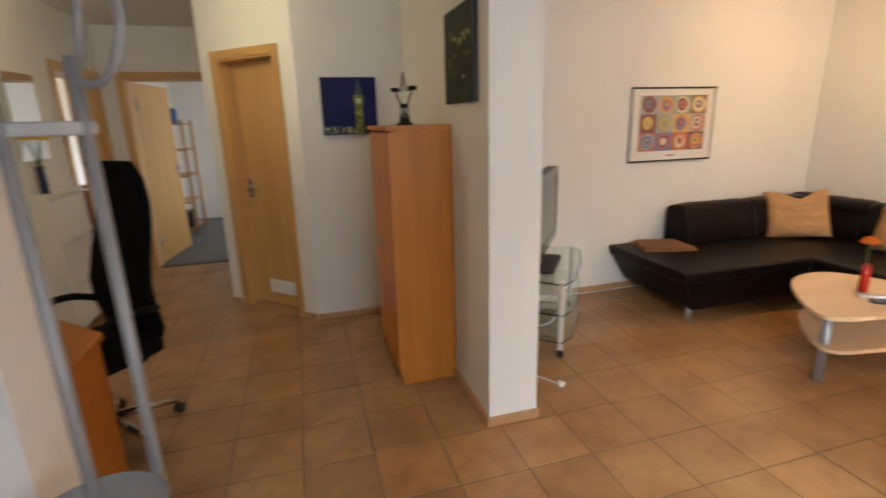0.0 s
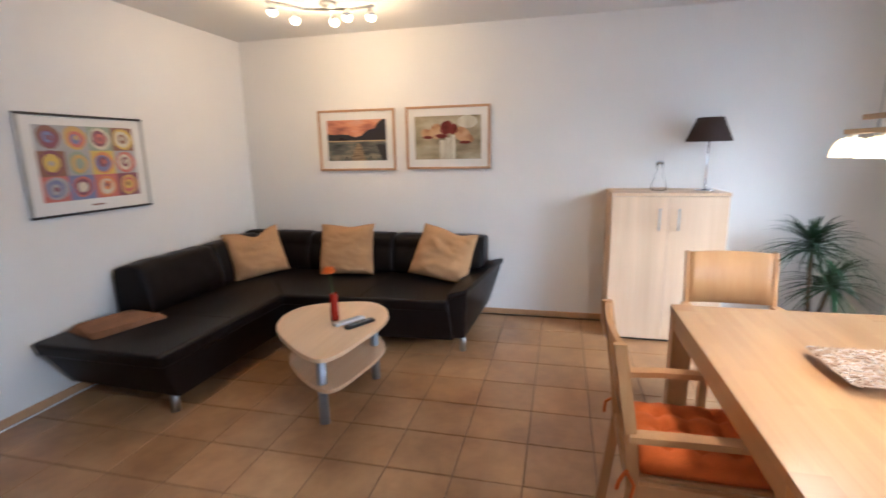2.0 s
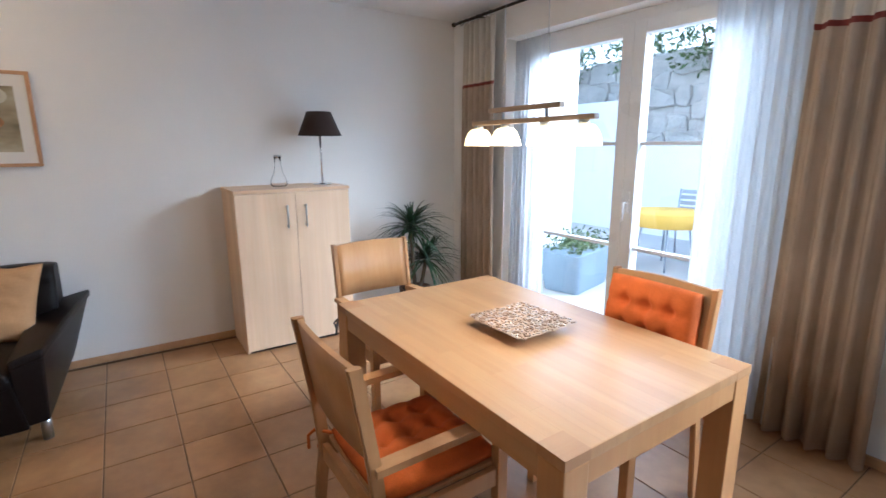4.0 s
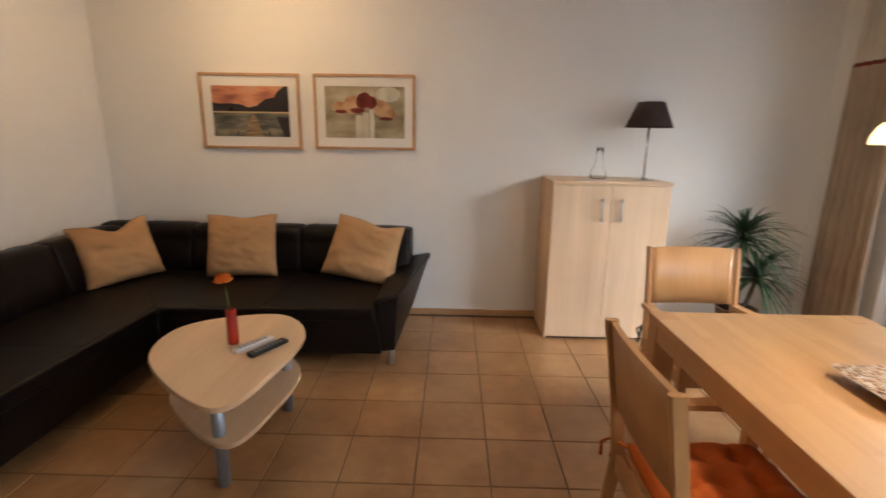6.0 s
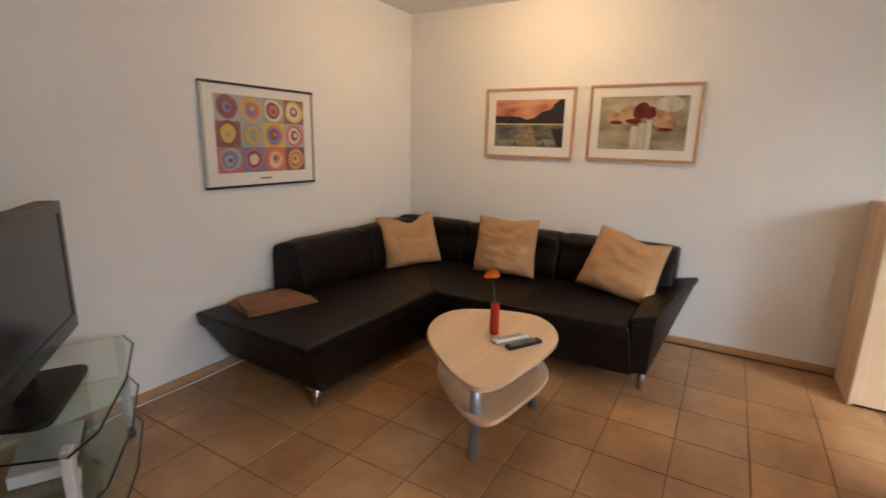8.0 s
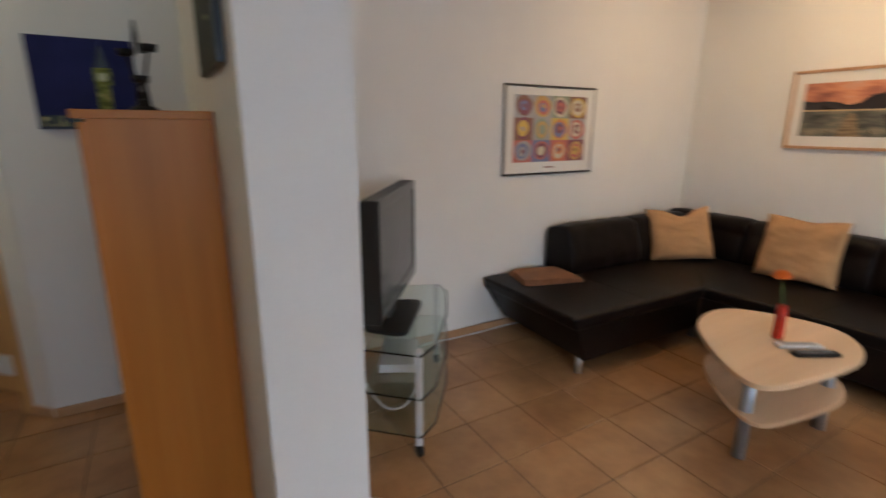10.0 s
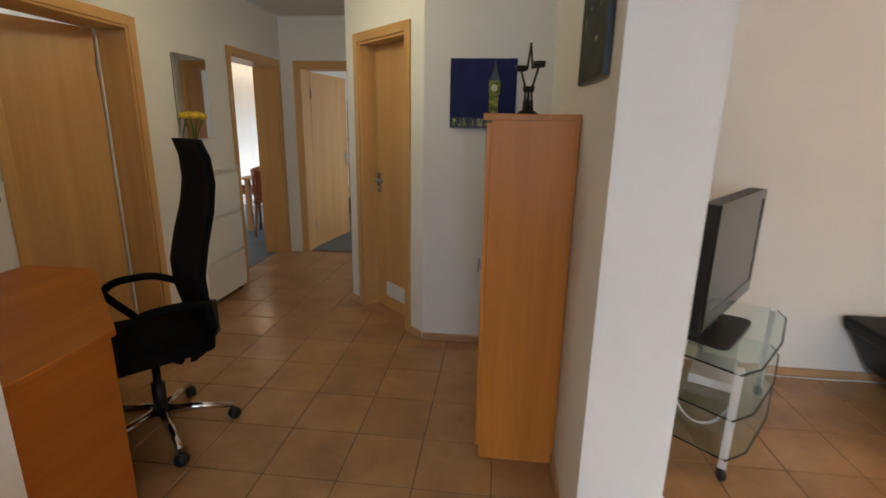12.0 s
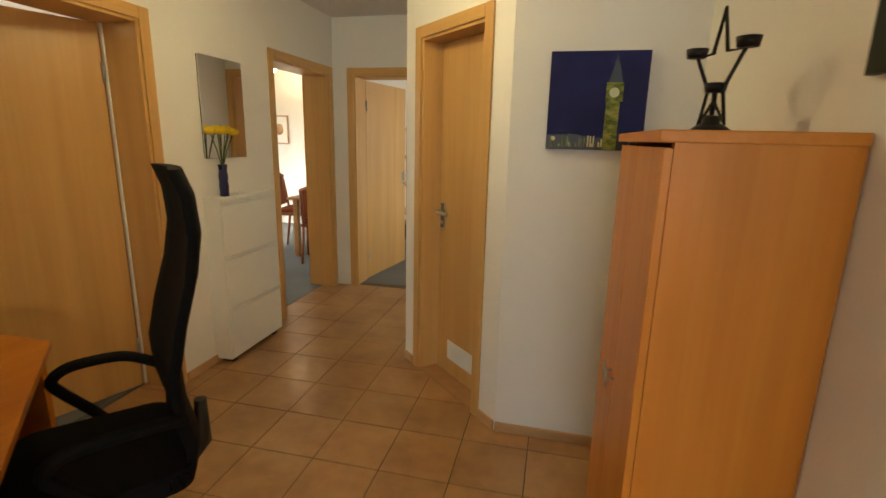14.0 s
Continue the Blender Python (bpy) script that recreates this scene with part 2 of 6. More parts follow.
FOLIAGE = surface("garden_foliage", (0.075, 0.12, 0.03), 0.55, vary=0.4, big=2, fine=30, relief=0.3)
BLUEPOT = surface("blue_grey_planter", (0.20, 0.26, 0.32), 0.5, vary=0.1, big=3, fine=60)
GROUND = surface("ground_soil", (0.10, 0.11, 0.06), 0.95, vary=0.3, big=0.6, fine=12, relief=0.6)
STRAW = surface("woven_plate", (0.45, 0.32, 0.22), 0.6, vary=0.2, big=9, fine=80)
PALECHIP = surface("pale_mosaic", (0.54, 0.45, 0.38), 0.5, vary=0.15, big=9, fine=80)
BROWNCHIP = surface("brown_mosaic", (0.40, 0.26, 0.17), 0.5, vary=0.2, big=9, fine=80)

_m, _nt, _p = node_mat("terracotta_tile", 0.33, 0.0, 0.65)
_co = _nt.nodes.new("ShaderNodeTexCoord").outputs["Object"]
_geo = _nt.nodes.new("ShaderNodeNewGeometry")
_rnd = _nt.nodes.new("ShaderNodeObjectInfo").outputs["Random"]
_pos = _geo.outputs["Position"]
_a, _b, _c = noisy(_nt, _pos, 3.2, detail=5), noisy(_nt, _pos, 14, detail=5), noisy(_nt, _pos, 120)
_col = ramp(_nt, _a, [(0.3, (0.29, 0.145, 0.058)), (0.5, (0.395, 0.212, 0.088)), (0.72, (0.46, 0.27, 0.122))])
_col = mix_rgb(_nt, 0.6, _col, ramp(_nt, _b, [(0.3, (0.74, 0.70, 0.66)), (0.65, (1, 1, 1))]))
_col = mix_rgb(_nt, 1.0, _col, ramp(_nt, _rnd, [(0.0, (0.88, 0.87, 0.86)), (1.0, (1.08, 1.06, 1.04))]))
_nt.links.new(_col, _p.inputs["Base Color"])
_rr = _nt.nodes.new("ShaderNodeMapRange")
_rr.inputs["To Min"].default_value, _rr.inputs["To Max"].default_value = 0.26, 0.44
_nt.links.new(_b, _rr.inputs["Value"])
_nt.links.new(_rr.outputs[0], _p.inputs["Roughness"])
bump(_nt, _p, _b, 0.10, 0.003)
TILE = _m

# ---- mesh helpers ----


def box(bm, x0, x1, y0, y1, z0, z1, bevel=0.0, seg=2, mat=0):
    m = Matrix.Translation(((x0 + x1) / 2, (y0 + y1) / 2, (z0 + z1) / 2)) @ Matrix.Diagonal((abs(x1 - x0), abs(y1 - y0), abs(z1 - z0), 1))
    vs = bmesh.ops.create_cube(bm, size=1, matrix=m)["verts"]
    faces = {f for v in vs for f in v.link_faces}
    for f in faces:
        f.material_index = mat
    if bevel:
        es = list({e for v in vs for e in v.link_edges})
        bmesh.ops.bevel(bm, geom=es, offset=bevel, segments=seg, affect="EDGES", profile=0.6)
    return bm


def boxes(*args, bevel=0.0):
    bm = bmesh.new()
    for a in args:
        box(bm, *a, bevel=bevel)
    return bm


def prism(bm, pts, z0, z1, bevel=0.0, taper=None, seg=2, mat=0):
    """An upright prism over a polygon; taper: another polygon for the foot."""
    low = taper or pts
    a = [bm.verts.new((x, y, z0)) for x, y in low]
    b = [bm.verts.new((x, y, z1)) for x, y in pts]
    n = len(pts)
    fs = [bm.faces.new(list(reversed(a))), bm.faces.new(b)]
    fs += [bm.faces.new((a[i], a[(i + 1) % n], b[(i + 1) % n], b[i])) for i in range(n)]
    for f in fs:
        f.material_index = mat
    bmesh.ops.recalc_face_normals(bm, faces=fs)
    if bevel:
        es = list({e for f in fs for e in f.edges})
        bmesh.ops.bevel(bm, geom=es, offset=bevel, segments=seg, affect="EDGES", profile=0.6)
    return bm


def tube(bm, pts, r, sides=10, closed=False, mat=0, caps=True):
    """A round bar along a line of points; r: one radius or one for each point."""
    pts = [Vector(p) for p in pts]
    n = len(pts)
    rs = r if isinstance(r, (list, tuple)) else [r] * n
    rings, side = [], None
    for i, p in enumerate(pts):
        d = (pts[(i + 1) % n] - pts[i - 1]) if closed or 0 < i < n - 1 else (pts[1] - pts[0] if i == 0 else pts[-1] - pts[-2])
        d.normalize()
        if side is None:
            side = d.orthogonal().normalized()
        side = (side - d * side.dot(d)).normalized()
        up = d.cross(side)
        rings.append([bm.verts.new(p + rs[i] * (math.cos(a) * side + math.sin(a) * up)) for a in (2 * math.pi * k / sides for k in range(sides))])
    for i in range(n if closed else n - 1):
        a, b = rings[i], rings[(i + 1) % n]
        for k in range(sides):
            f = bm.faces.new((a[k], a[(k + 1) % sides], b[(k + 1) % sides], b[k]))
            f.smooth, f.material_index = True, mat
    if caps and not closed:
        for ring in (list(reversed(rings[0])), rings[-1]):
            bm.faces.new(ring).material_index = mat
    return bm


def bent(pts, steps=6):
    """A smooth line through the points."""
    p = [Vector(q) for q in pts]
    p = [2 * p[0] - p[1]] + p + [2 * p[-1] - p[-2]]
    out = []
    for i in range(1, len(p) - 2):
        for k in range(steps):
            t = k / steps
            out.append(0.5 * (2 * p[i] + (p[i + 1] - p[i - 1]) * t + (2 * p[i - 1] - 5 * p[i] + 4 * p[i + 1] - p[i + 2]) * t * t + (3 * p[i] - p[i - 1] - 3 * p[i + 1] + p[i + 2]) * t ** 3))
    return out + [p[-2]]


def lathe(bm, profile, centre=(0, 0, 0), sides=24, mat=0, smooth=True):
    """A body of revolution from (radius, height) pairs."""
    cx, cy, cz = centre
    rings = [[bm.verts.new((cx + max(r, 1e-4) * math.cos(2 * math.pi * k / sides), cy + max(r, 1e-4) * math.sin(2 * math.pi * k / sides), cz + h)) for k in range(sides)] for r, h in profile]
    for a, b in zip(rings, rings[1:]):
        for k in range(sides):
            f = bm.faces.new((a[k], a[(k + 1) % sides], b[(k + 1) % sides], b[k]))
            f.smooth, f.material_index = smooth, mat
    for ring in (rings[0], rings[-1]):
        try:
            bm.faces.new(ring).material_index = mat
        except ValueError:
            pass
    bmesh.ops.recalc_face_normals(bm, faces=bm.faces[:])
    return bm


def rounded(points, r, steps=6):
    """A polygon with its corners rounded."""
    out, n = [], len(points)
    for i in range(n):
        p, a, b = Vector(points[i]), Vector(points[i - 1]), Vector(points[(i + 1) % n])
        u, v = (a - p).normalized(), (b - p).normalized()
        s, e = p + u * r, p + v * r
        for k in range(steps + 1):
            t = k / steps
            out.append(tuple((1 - t) ** 2 * s + 2 * t * (1 - t) * p + t ** 2 * e))
    return out


def mesh_of(name, bm, materials):
    me = bpy.data.meshes.new(name)
    bm.to_mesh(me)
    bm.free()
    for m in materials if isinstance(materials, (list, tuple)) else [materials]:
        me.materials.append(m)
    return me


def part(name, bm, material, parent, label=""):
    ob = new(name, mesh_of(name, bm, material))
    ob.parent = parent
    return tagged(ob, label)


def thing(name, label, category, m=None, group="", kind=""):
    ob = new(name)
    ob.empty_display_size = 0.1
    ob.matrix_basis = m if m is not None else Matrix()
    return tagged(ob, label, category, group, kind)


def solid(name, bm, material, label, category, m=None, group="", kind=""):
    ob = new(name, mesh_of(name, bm, material))
    if m is not None:
        ob.matrix_basis = m
    return tagged(ob, label, category, group, kind)


def structure(name, bm, material, label, category):
    return solid(name, bm, material, label, category, kind="structure")


# ---- the shell ----
H = 2.50
HEAD = 2.02
structure("wall_east", boxes((4.88, 5.18, -1.9, 4.1, -0.05, H)), PLASTER, "white plastered wall behind the corner sofa", "wall")
structure("wall_north", boxes((1.178, 4.88, 3.80, 4.1, -0.05, H)), PLASTER, "white plastered wall behind the television", "wall")
structure("wall_partition", boxes((0.918, 1.178, 2.26, 4.1, -0.05, H)), PLASTER, "white plastered partition end beside the tall cupboard", "wall")
structure("wall_stub", boxes((-1.71, -0.64, 1.61, 1.905, -0.05, H)), PLASTER, "white plastered short wall beside the desk", "wall")
structure("wall_south", boxes((-1.96, 0.2, -1.9, -1.60, -0.05, H), (0.2, 1.5, -1.9, -1.60, -0.05, 0.9), (0.2, 1.5, -1.9, -1.60, 2.2, H), (1.5, 2.10, -1.9, -1.60, -0.05, H), (4.16, 4.88, -1.9, -1.60, -0.05, H), (2.10, 4.16, -1.9, -1.60, 2.24, H)), PLASTER, "white plastered wall round the terrace door", "wall")
structure("wall_west", boxes((-1.96, -1.71, -1.6, 3.0, -0.05, H), (-1.96, -1.71, 3.0, 3.925, HEAD, H), (-1.96, -1.71, 3.925, 5.07, -0.05, H), (-1.96, -1.71, 5.07, 6.0, HEAD, H), (-1.96, -1.71, 6.0, 6.33, -0.05, H)), PLASTER, "cream white plastered hall wall with two doorways", "wall")
structure("wall_corridor_end", boxes((-1.71, -1.52, 6.08, 6.33, -0.05, H), (-1.52, -0.60, 6.08, 6.33, HEAD, H), (-0.60, 1.4, 6.08, 6.33, -0.05, H)), PLASTER, "white plastered wall at the hall's end", "wall")
structure("wall_hall_north", prism(bmesh.new(), [(0.918, 3.97), (0.918, 4.25), (0.266, 4.25), (0.15, 3.97)], -0.05, H), PLASTER, "white plastered wall behind the blue canvas", "wall")
structure("wall_corridor_east", prism(bmesh.new(), [(-0.55, 4.67), (-0.27, 4.786), (-0.27, 6.08), (-0.55, 6.08)], -0.05, H), PLASTER, "white plastered corridor wall", "wall")
DIAG = pose(0.15, 3.97, 0, 0, 0, 135)  # x runs along the slanted wall, -y into it
bm = boxes((0.0, 0.185, -0.28, 0, -0.05, H), (0.815, 0.99, -0.28, 0, -0.05, H), (0.185, 0.815, -0.28, 0, HEAD, H))
bm.transform(DIAG)
structure("wall_slanted", bm, PLASTER, "white plastered slanted wall with a narrow door", "wall")
structure("ceiling", boxes((-5.4, 5.18, -1.9, 9.4, H, H + 0.15)), CEILING, "plain white painted ceiling", "ceiling")

# neighbouring rooms
structure("wall_side_room", boxes((-5.4, -1.96, 4.0, 4.2, -0.05, H), (-5.4, -5.2, 4.2, 9.2, -0.05, 0.9), (-5.4, -5.2, 4.2, 5.6, 0.9, H), (-5.4, -5.2, 7.2, 9.2, 0.9, H), (-5.4, -5.2, 5.6, 7.2, 2.2, H), (-5.4, -1.96, 9.0, 9.2, -0.05, H), (-1.96, -1.76, 6.33, 9.2, -0.05, H)), PLASTER, "white plastered walls of the side room", "wall")
structure("wall_back_room", boxes((-1.76, 1.4, 9.2, 9.4, -0.05, H), (1.2, 1.4, 6.33, 7.0, -0.05, H), (1.2, 1.4, 8.6, 9.2, -0.05, H), (1.2, 1.4, 7.0, 8.6, -0.05, 0.8), (1.2, 1.4, 7.0, 8.6, 2.2, H)), PLASTER, "white plastered walls of the back room", "wall")
structure("wall_store_room", boxes((-4.0, -3.8, 1.7, 4.0, -0.05, H), (-4.0, -1.96, 1.5, 1.7, -0.05, H)), PLASTER, "white plastered walls behind the ajar door", "wall")
structure("carpet_side_room", boxes((-5.4, -1.84, 4.0, 9.2, -0.06, 0.004)), CARPET, "grey carpet of the side room", "carpet")
structure("carpet_back_room", boxes((-1.84, 1.4, 6.2, 9.4, -0.06, 0.002)), CARPET, "grey carpet of the back room", "carpet")
structure("floor_store_room", boxes((-4.0, -1.96, 1.5, 4.0, -0.06, 0.0)), CARPET, "grey carpet behind the ajar door", "carpet")

# skirting boards

def skirting(x0, y0, x1, y1, inward):
    """A wooden skirting along a wall's foot; inward: the side it stands out to."""
    d = Vector((x1 - x0, y1 - y0, 0))
    bm = bmesh.new()
    box(bm, 0, d.length, 0, 0.014, 0.001, 0.052, bevel=0.004)
    bm.transform(pose(x0, y0, 0, 0, 0, math.degrees(math.atan2(d.y, d.x))) @ (Matrix() if inward > 0 else Matrix.Diagonal((1, -1, 1, 1))))
    bmesh.ops.recalc_face_normals(bm, faces=bm.faces[:])
    structure("baseboard", bm, SKIRT, "narrow beech skirting board", "skirting")


skirting(4.88, -1.6, 4.88, 3.8, 1)
skirting(1.192, 3.80, 4.866, 3.80, -1)
skirting(1.178, 2.26, 1.178, 3.8, -1)
skirting(0.918, 2.26, 0.918, 3.97, 1)
skirting(0.904, 2.26, 1.192, 2.26, -1)
skirting(0.15, 3.97, 0.904, 3.97, -1)
skirting(0.145, 3.975, 0.045, 4.075, 1)
skirting(-0.475, 4.595, -0.548, 4.668, 1)
skirting(-0.55, 4.675, -0.55, 6.08, 1)
skirting(-1.71, 3.985, -1.71, 5.005, -1)
skirting(-1.71, 1.905, -1.71, 2.935, -1)
skirting(-1.71, 1.905, -0.64, 1.905, 1)
skirting(-0.64, 1.61, -0.64, 1.905, -1)
skirting(-1.71, 1.61, -0.626, 1.61, -1)
skirting(-1.71, -1.6, -1.71, 1.61, -1)
skirting(-1.696, -1.6, 2.0, -1.6, 1)

# ---- doors ----


def handle(parent, x, z, side, flip=1):
    """A lever handle with a short plate, on the face y = side."""
    s = 1 if side >= 0 else -1
    bm = bmesh.new()
    box(bm, x - 0.022, x + 0.022, side, side + s * 0.008, z - 0.10, z + 0.055, bevel=0.003, mat=1)
    tube(bm, [(x, side, z), (x, side + s * 0.045, z)], 0.009)
    tube(bm, [(x, side + s * 0.045, z), (x + flip * 0.03, side + s * 0.05, z), (x + flip * 0.11, side + s * 0.048, z - 0.004)], 0.0115)
    tube(bm, [(x, side, z - 0.065), (x, side + s * 0.014, z - 0.065)], 0.012)
    return part("handle", bm, [STEEL, DARKSTEEL], parent, "brushed steel lever handle")


def door_set(number, m, width, depth, label, leaf_angle, hinge, leaf_at, vent=False, gap=0.003, slack=0.006):
    """A wooden lining with casings, and a leaf. x along the wall from the opening's edge, y out of the wall (front at 0)."""
    d = thing(f"door_{number}", label, "door", m, kind="structure")
    t = 0.03
    bm = bmesh.new()
    box(bm, 0, t, -depth, 0, 0.0, HEAD, bevel=0.002)
    box(bm, width - t, width, -depth, 0, 0.0, HEAD, bevel=0.002)
    box(bm, t, width - t, -depth, 0, HEAD - t, HEAD, bevel=0.002)
    part("lining", bm, BEECH, d)
    c = 0.062
    for y0, y1 in ((0.001, 0.014), (-depth - 0.014, -depth - 0.001)):
        part("casing", box(bmesh.new(), -c + 0.015, 0.015, y0, y1, 0.0, HEAD + c - 0.015, bevel=0.004), BEECH, d)
        part("casing", box(bmesh.new(), width - 0.015, width + c - 0.015, y0, y1, 0.0, HEAD + c - 0.015, bevel=0.004), BEECH, d)
        part("casing", box(bmesh.new(), 0.0152, width - 0.0152, y0, y1, HEAD - 0.015, HEAD + c - 0.015, bevel=0.004), BEECH_X, d)
    w = width - 2 * t - slack
    bm = box(bmesh.new(), 0, w, -0.04, 0, 0.008, HEAD - t - 0.004, bevel=0.003)
    leaf = part("leaf", bm, BEECH, d, "flush beech veneered leaf")
    x0 = t + gap if hinge == "low" else width - t - gap
    flipped = Matrix() if hinge == "low" else Matrix.Diagonal((-1, 1, 1, 1))
    if hinge != "low":
        leaf.data.transform(flipped)
        leaf.data.flip_normals()
    leaf.matrix_basis = pose(x0, leaf_at, 0, 0, 0, leaf_angle)
    sgn = 1 if hinge == "low" else -1
    inset = 0.036 if vent else 0.06
    handle(leaf, sgn * (w - inset), 1.03, 0.0, -sgn)
    handle(leaf, sgn * (w - inset), 1.03, -0.04, -sgn)
    if vent:
        bm = bmesh.new()
        box(bm, sgn * (w / 2 - 0.15), sgn * (w / 2 + 0.15), 0.0005, 0.006, 0.11, 0.23, bevel=0.002)
        for k in range(7):
            box(bm, sgn * (w / 2 - 0.135), sgn * (w / 2 + 0.135), 0.006, 0.01, 0.12 + k * 0.0145, 0.1275 + k * 0.0145)
        part("vent_grille", bm, WHITEPVC, leaf, "white plastic ventilation grille")
    bm = bmesh.new()
    for z in (0.25, 1.75):
        tube(bm, [(0, 0.006, z - 0.05), (0, 0.006, z + 0.05)], 0.008)
    part("hinge", bm, STEEL, leaf, "steel barrel hinges")
    if vent:
        part("threshold", boxes((t + 0.001, width - t - 0.001, -depth + 0.001, 0.0, -0.02, 0.0045)), TILE, d, "terracotta tile in the door recess")
    # A wide hinge gap gets a narrow pale strip beside the lining.
    if gap > 0.01:
        part("hinge_strip", boxes((t + 0.0005, t + 0.011, leaf_at - 0.004, leaf_at + 0.012, 0.01, HEAD - t - 0.002), bevel=0.003), WHITEPVC, d, "pale strip along the hinge side")
    return d


# west wall doors: x runs towards +y there, front faces +x


def west(y):
    return pose(-1.71, y, 0, 0, 0, -90)


door_set(1, west(3.925), 0.925, 0.25, "beech door standing ajar into the store room", -20, "low", -0.21, gap=0.022)
door_set(2, west(6.0), 0.93, 0.25, "beech doorway open to the side room", 100, "high", -0.25)
door_set(3, pose(-0.60, 6.08, 0, 0, 0, 180), 0.92, 0.25, "beech door standing wide open to the back room", 81, "high", -0.25)
door_set(4, DIAG @ pose(0.185, 0, 0), 0.63, 0.28, "narrow closed beech door with a white vent", 0, "low", -0.118, vent=True, slack=0.021)

# ---- terrace door and garden ----
win = thing("window_1", "white plastic double terrace door with glazing bars", "terrace door", pose(2.10, -1.78, 0), kind="structure")
WW, WH = 2.06, 2.24
part("outer_frame", boxes((0, 0.06, -0.04, 0.04, 0, WH), (WW - 0.12, WW, -0.04, 0.04, 0, WH), (0.06, WW - 0.12, -0.04, 0.04, WH - 0.06, WH), (0.06, WW - 0.12, -0.04, 0.04, 0, 0.05), bevel=0.004), WHITEPVC, win)
for x0, x1 in ((0.062, 0.999), (1.001, WW - 0.122)):
    s = 0.085
    sash = part("sash", boxes((x0, x0 + s, -0.03, 0.055, 0.052, WH - 0.062), (x1 - s, x1, -0.03, 0.055, 0.052, WH - 0.062), (x0 + s, x1 - s, -0.03, 0.055, WH - 0.062 - s, WH - 0.062), (x0 + s, x1 - s, -0.03, 0.055, 0.052, 0.052 + s), bevel=0.006), WHITEPVC, win)
    g = part("pane", boxes((x0 + s, x1 - s, 0.008, 0.014, 0.052 + s, WH - 0.062 - s)), GLASS, sash, "clear window glass")
    g.visible_shadow = False
    for z in (0.74, 1.43):
        part("glazing_bar", boxes((x0 + s, x1 - s, -0.012, 0.034, z - 0.012, z + 0.012), bevel=0.003), WHITEPVC, sash)
bm = bmesh.new()
box(bm, 0.945, 0.975, 0.055, 0.065, 0.98, 1.12, bevel=0.003)
tube(bm, [(0.96, 0.065, 1.05), (0.96, 0.10, 1.05), (0.96, 0.105, 0.93)], 0.009)
part("handle", bm, WHITEPVC, win, "white door handle")

# Window assumed out of view, added as the opening for the area lamp.
unseen_win = thing("unseen_window", "unseen white window added to hold the daylight lamp", "window", pose(0.2, -1.80, 0.9), kind="structure")
part("outer_frame", boxes((0, 0.07, -0.035, 0.035, 0, 1.3), (1.23, 1.3, -0.035, 0.035, 0, 1.3), (0.07, 1.23, -0.035, 0.035, 1.23, 1.3), (0.07, 1.23, -0.035, 0.035, 0, 0.07), bevel=0.004), WHITEPVC, unseen_win)
structure("ground", boxes((-40, 45, -60, -1.9, -0.30, -0.12)), GROUND, "garden soil reaching to the distance", "ground")
structure("pavement", boxes((-4, 13, -6.2, -1.9, -0.12, -0.04)), TERRACE, "pale stone terrace", "terrace")
structure("garden_wall", boxes((4.9, 5.15, -3.3, -1.92, -0.04, 3.3)), RENDERWALL, "white rendered terrace side wall", "wall")
structure("retaining_wall_base", boxes((-6, 6.25, -6.5, -6.2, -0.12, 1.47), (6.25, 13, -6.5, -6.2, -0.12, 2.17), bevel=0.02), RENDERWALL, "white rendered retaining wall", "wall")

# ---- sofa ----
sofa = thing("corner_sofa", "dark brown leather corner sofa with open chaise end", "sofa")


def soft(bm, z0, z1, top, foot, bevel=0.045, seg=4):
    prism(bm, top, z0, z1, bevel, foot, seg)
    for f in bm.faces:
        f.smooth = True
    return bm


part("seat", soft(bmesh.new(), 0.335, 0.425, [(2.62, 2.87), (3.79, 2.855), (3.84, 1.585), (4.84, 1.585), (4.84, 3.76), (2.63, 3.77)], [(2.655, 2.872), (3.795, 2.858), (3.845, 1.58), (4.84, 1.58), (4.84, 3.76), (2.66, 3.77)], 0.03), LEATHER, sofa)
part("base", soft(bmesh.new(), 0.118, 0.392, [(2.638, 2.874), (3.795, 2.860), (3.845, 1.582), (4.83, 1.582), (4.83, 3.75), (2.646, 3.76)], [(2.765, 2.90), (3.825, 2.885), (3.875, 1.55), (4.80, 1.55), (4.80, 3.72), (2.80, 3.72)], 0.012, 3), LEATHER, sofa)
arm_top = [(3.842, 1.582), (3.875, 1.45), (4.82, 1.30), (4.84, 1.582)]
bm = soft(bmesh.new(), 0.128, 0.458, [(3.846, 1.580), (3.879, 1.4535), (4.816, 1.304), (4.836, 1.580)], [(3.885, 1.575), (3.91, 1.475), (4.80, 1.43), (4.80, 1.575)], 0.012, 3)
soft(bm, 0.428, 0.476, arm_top, None, 0.018, 4)
for v in bm.verts:
    if v.co.z > 0.3:
        v.co.z += max(0, 1.582 - v.co.y) * 0.22
part("armrest", bm, LEATHER, sofa)
# seam lines across the seat
for a, b in (((3.80, 2.86), (4.60, 3.50)), ((3.86, 2.25), (4.58, 2.25)), ((3.25, 2.88), (3.25, 3.47))):
    part("seam", tube(bmesh.new(), [(*a, 0.4235), (*b, 0.4235)], 0.003, 6), LEATHER, sofa)


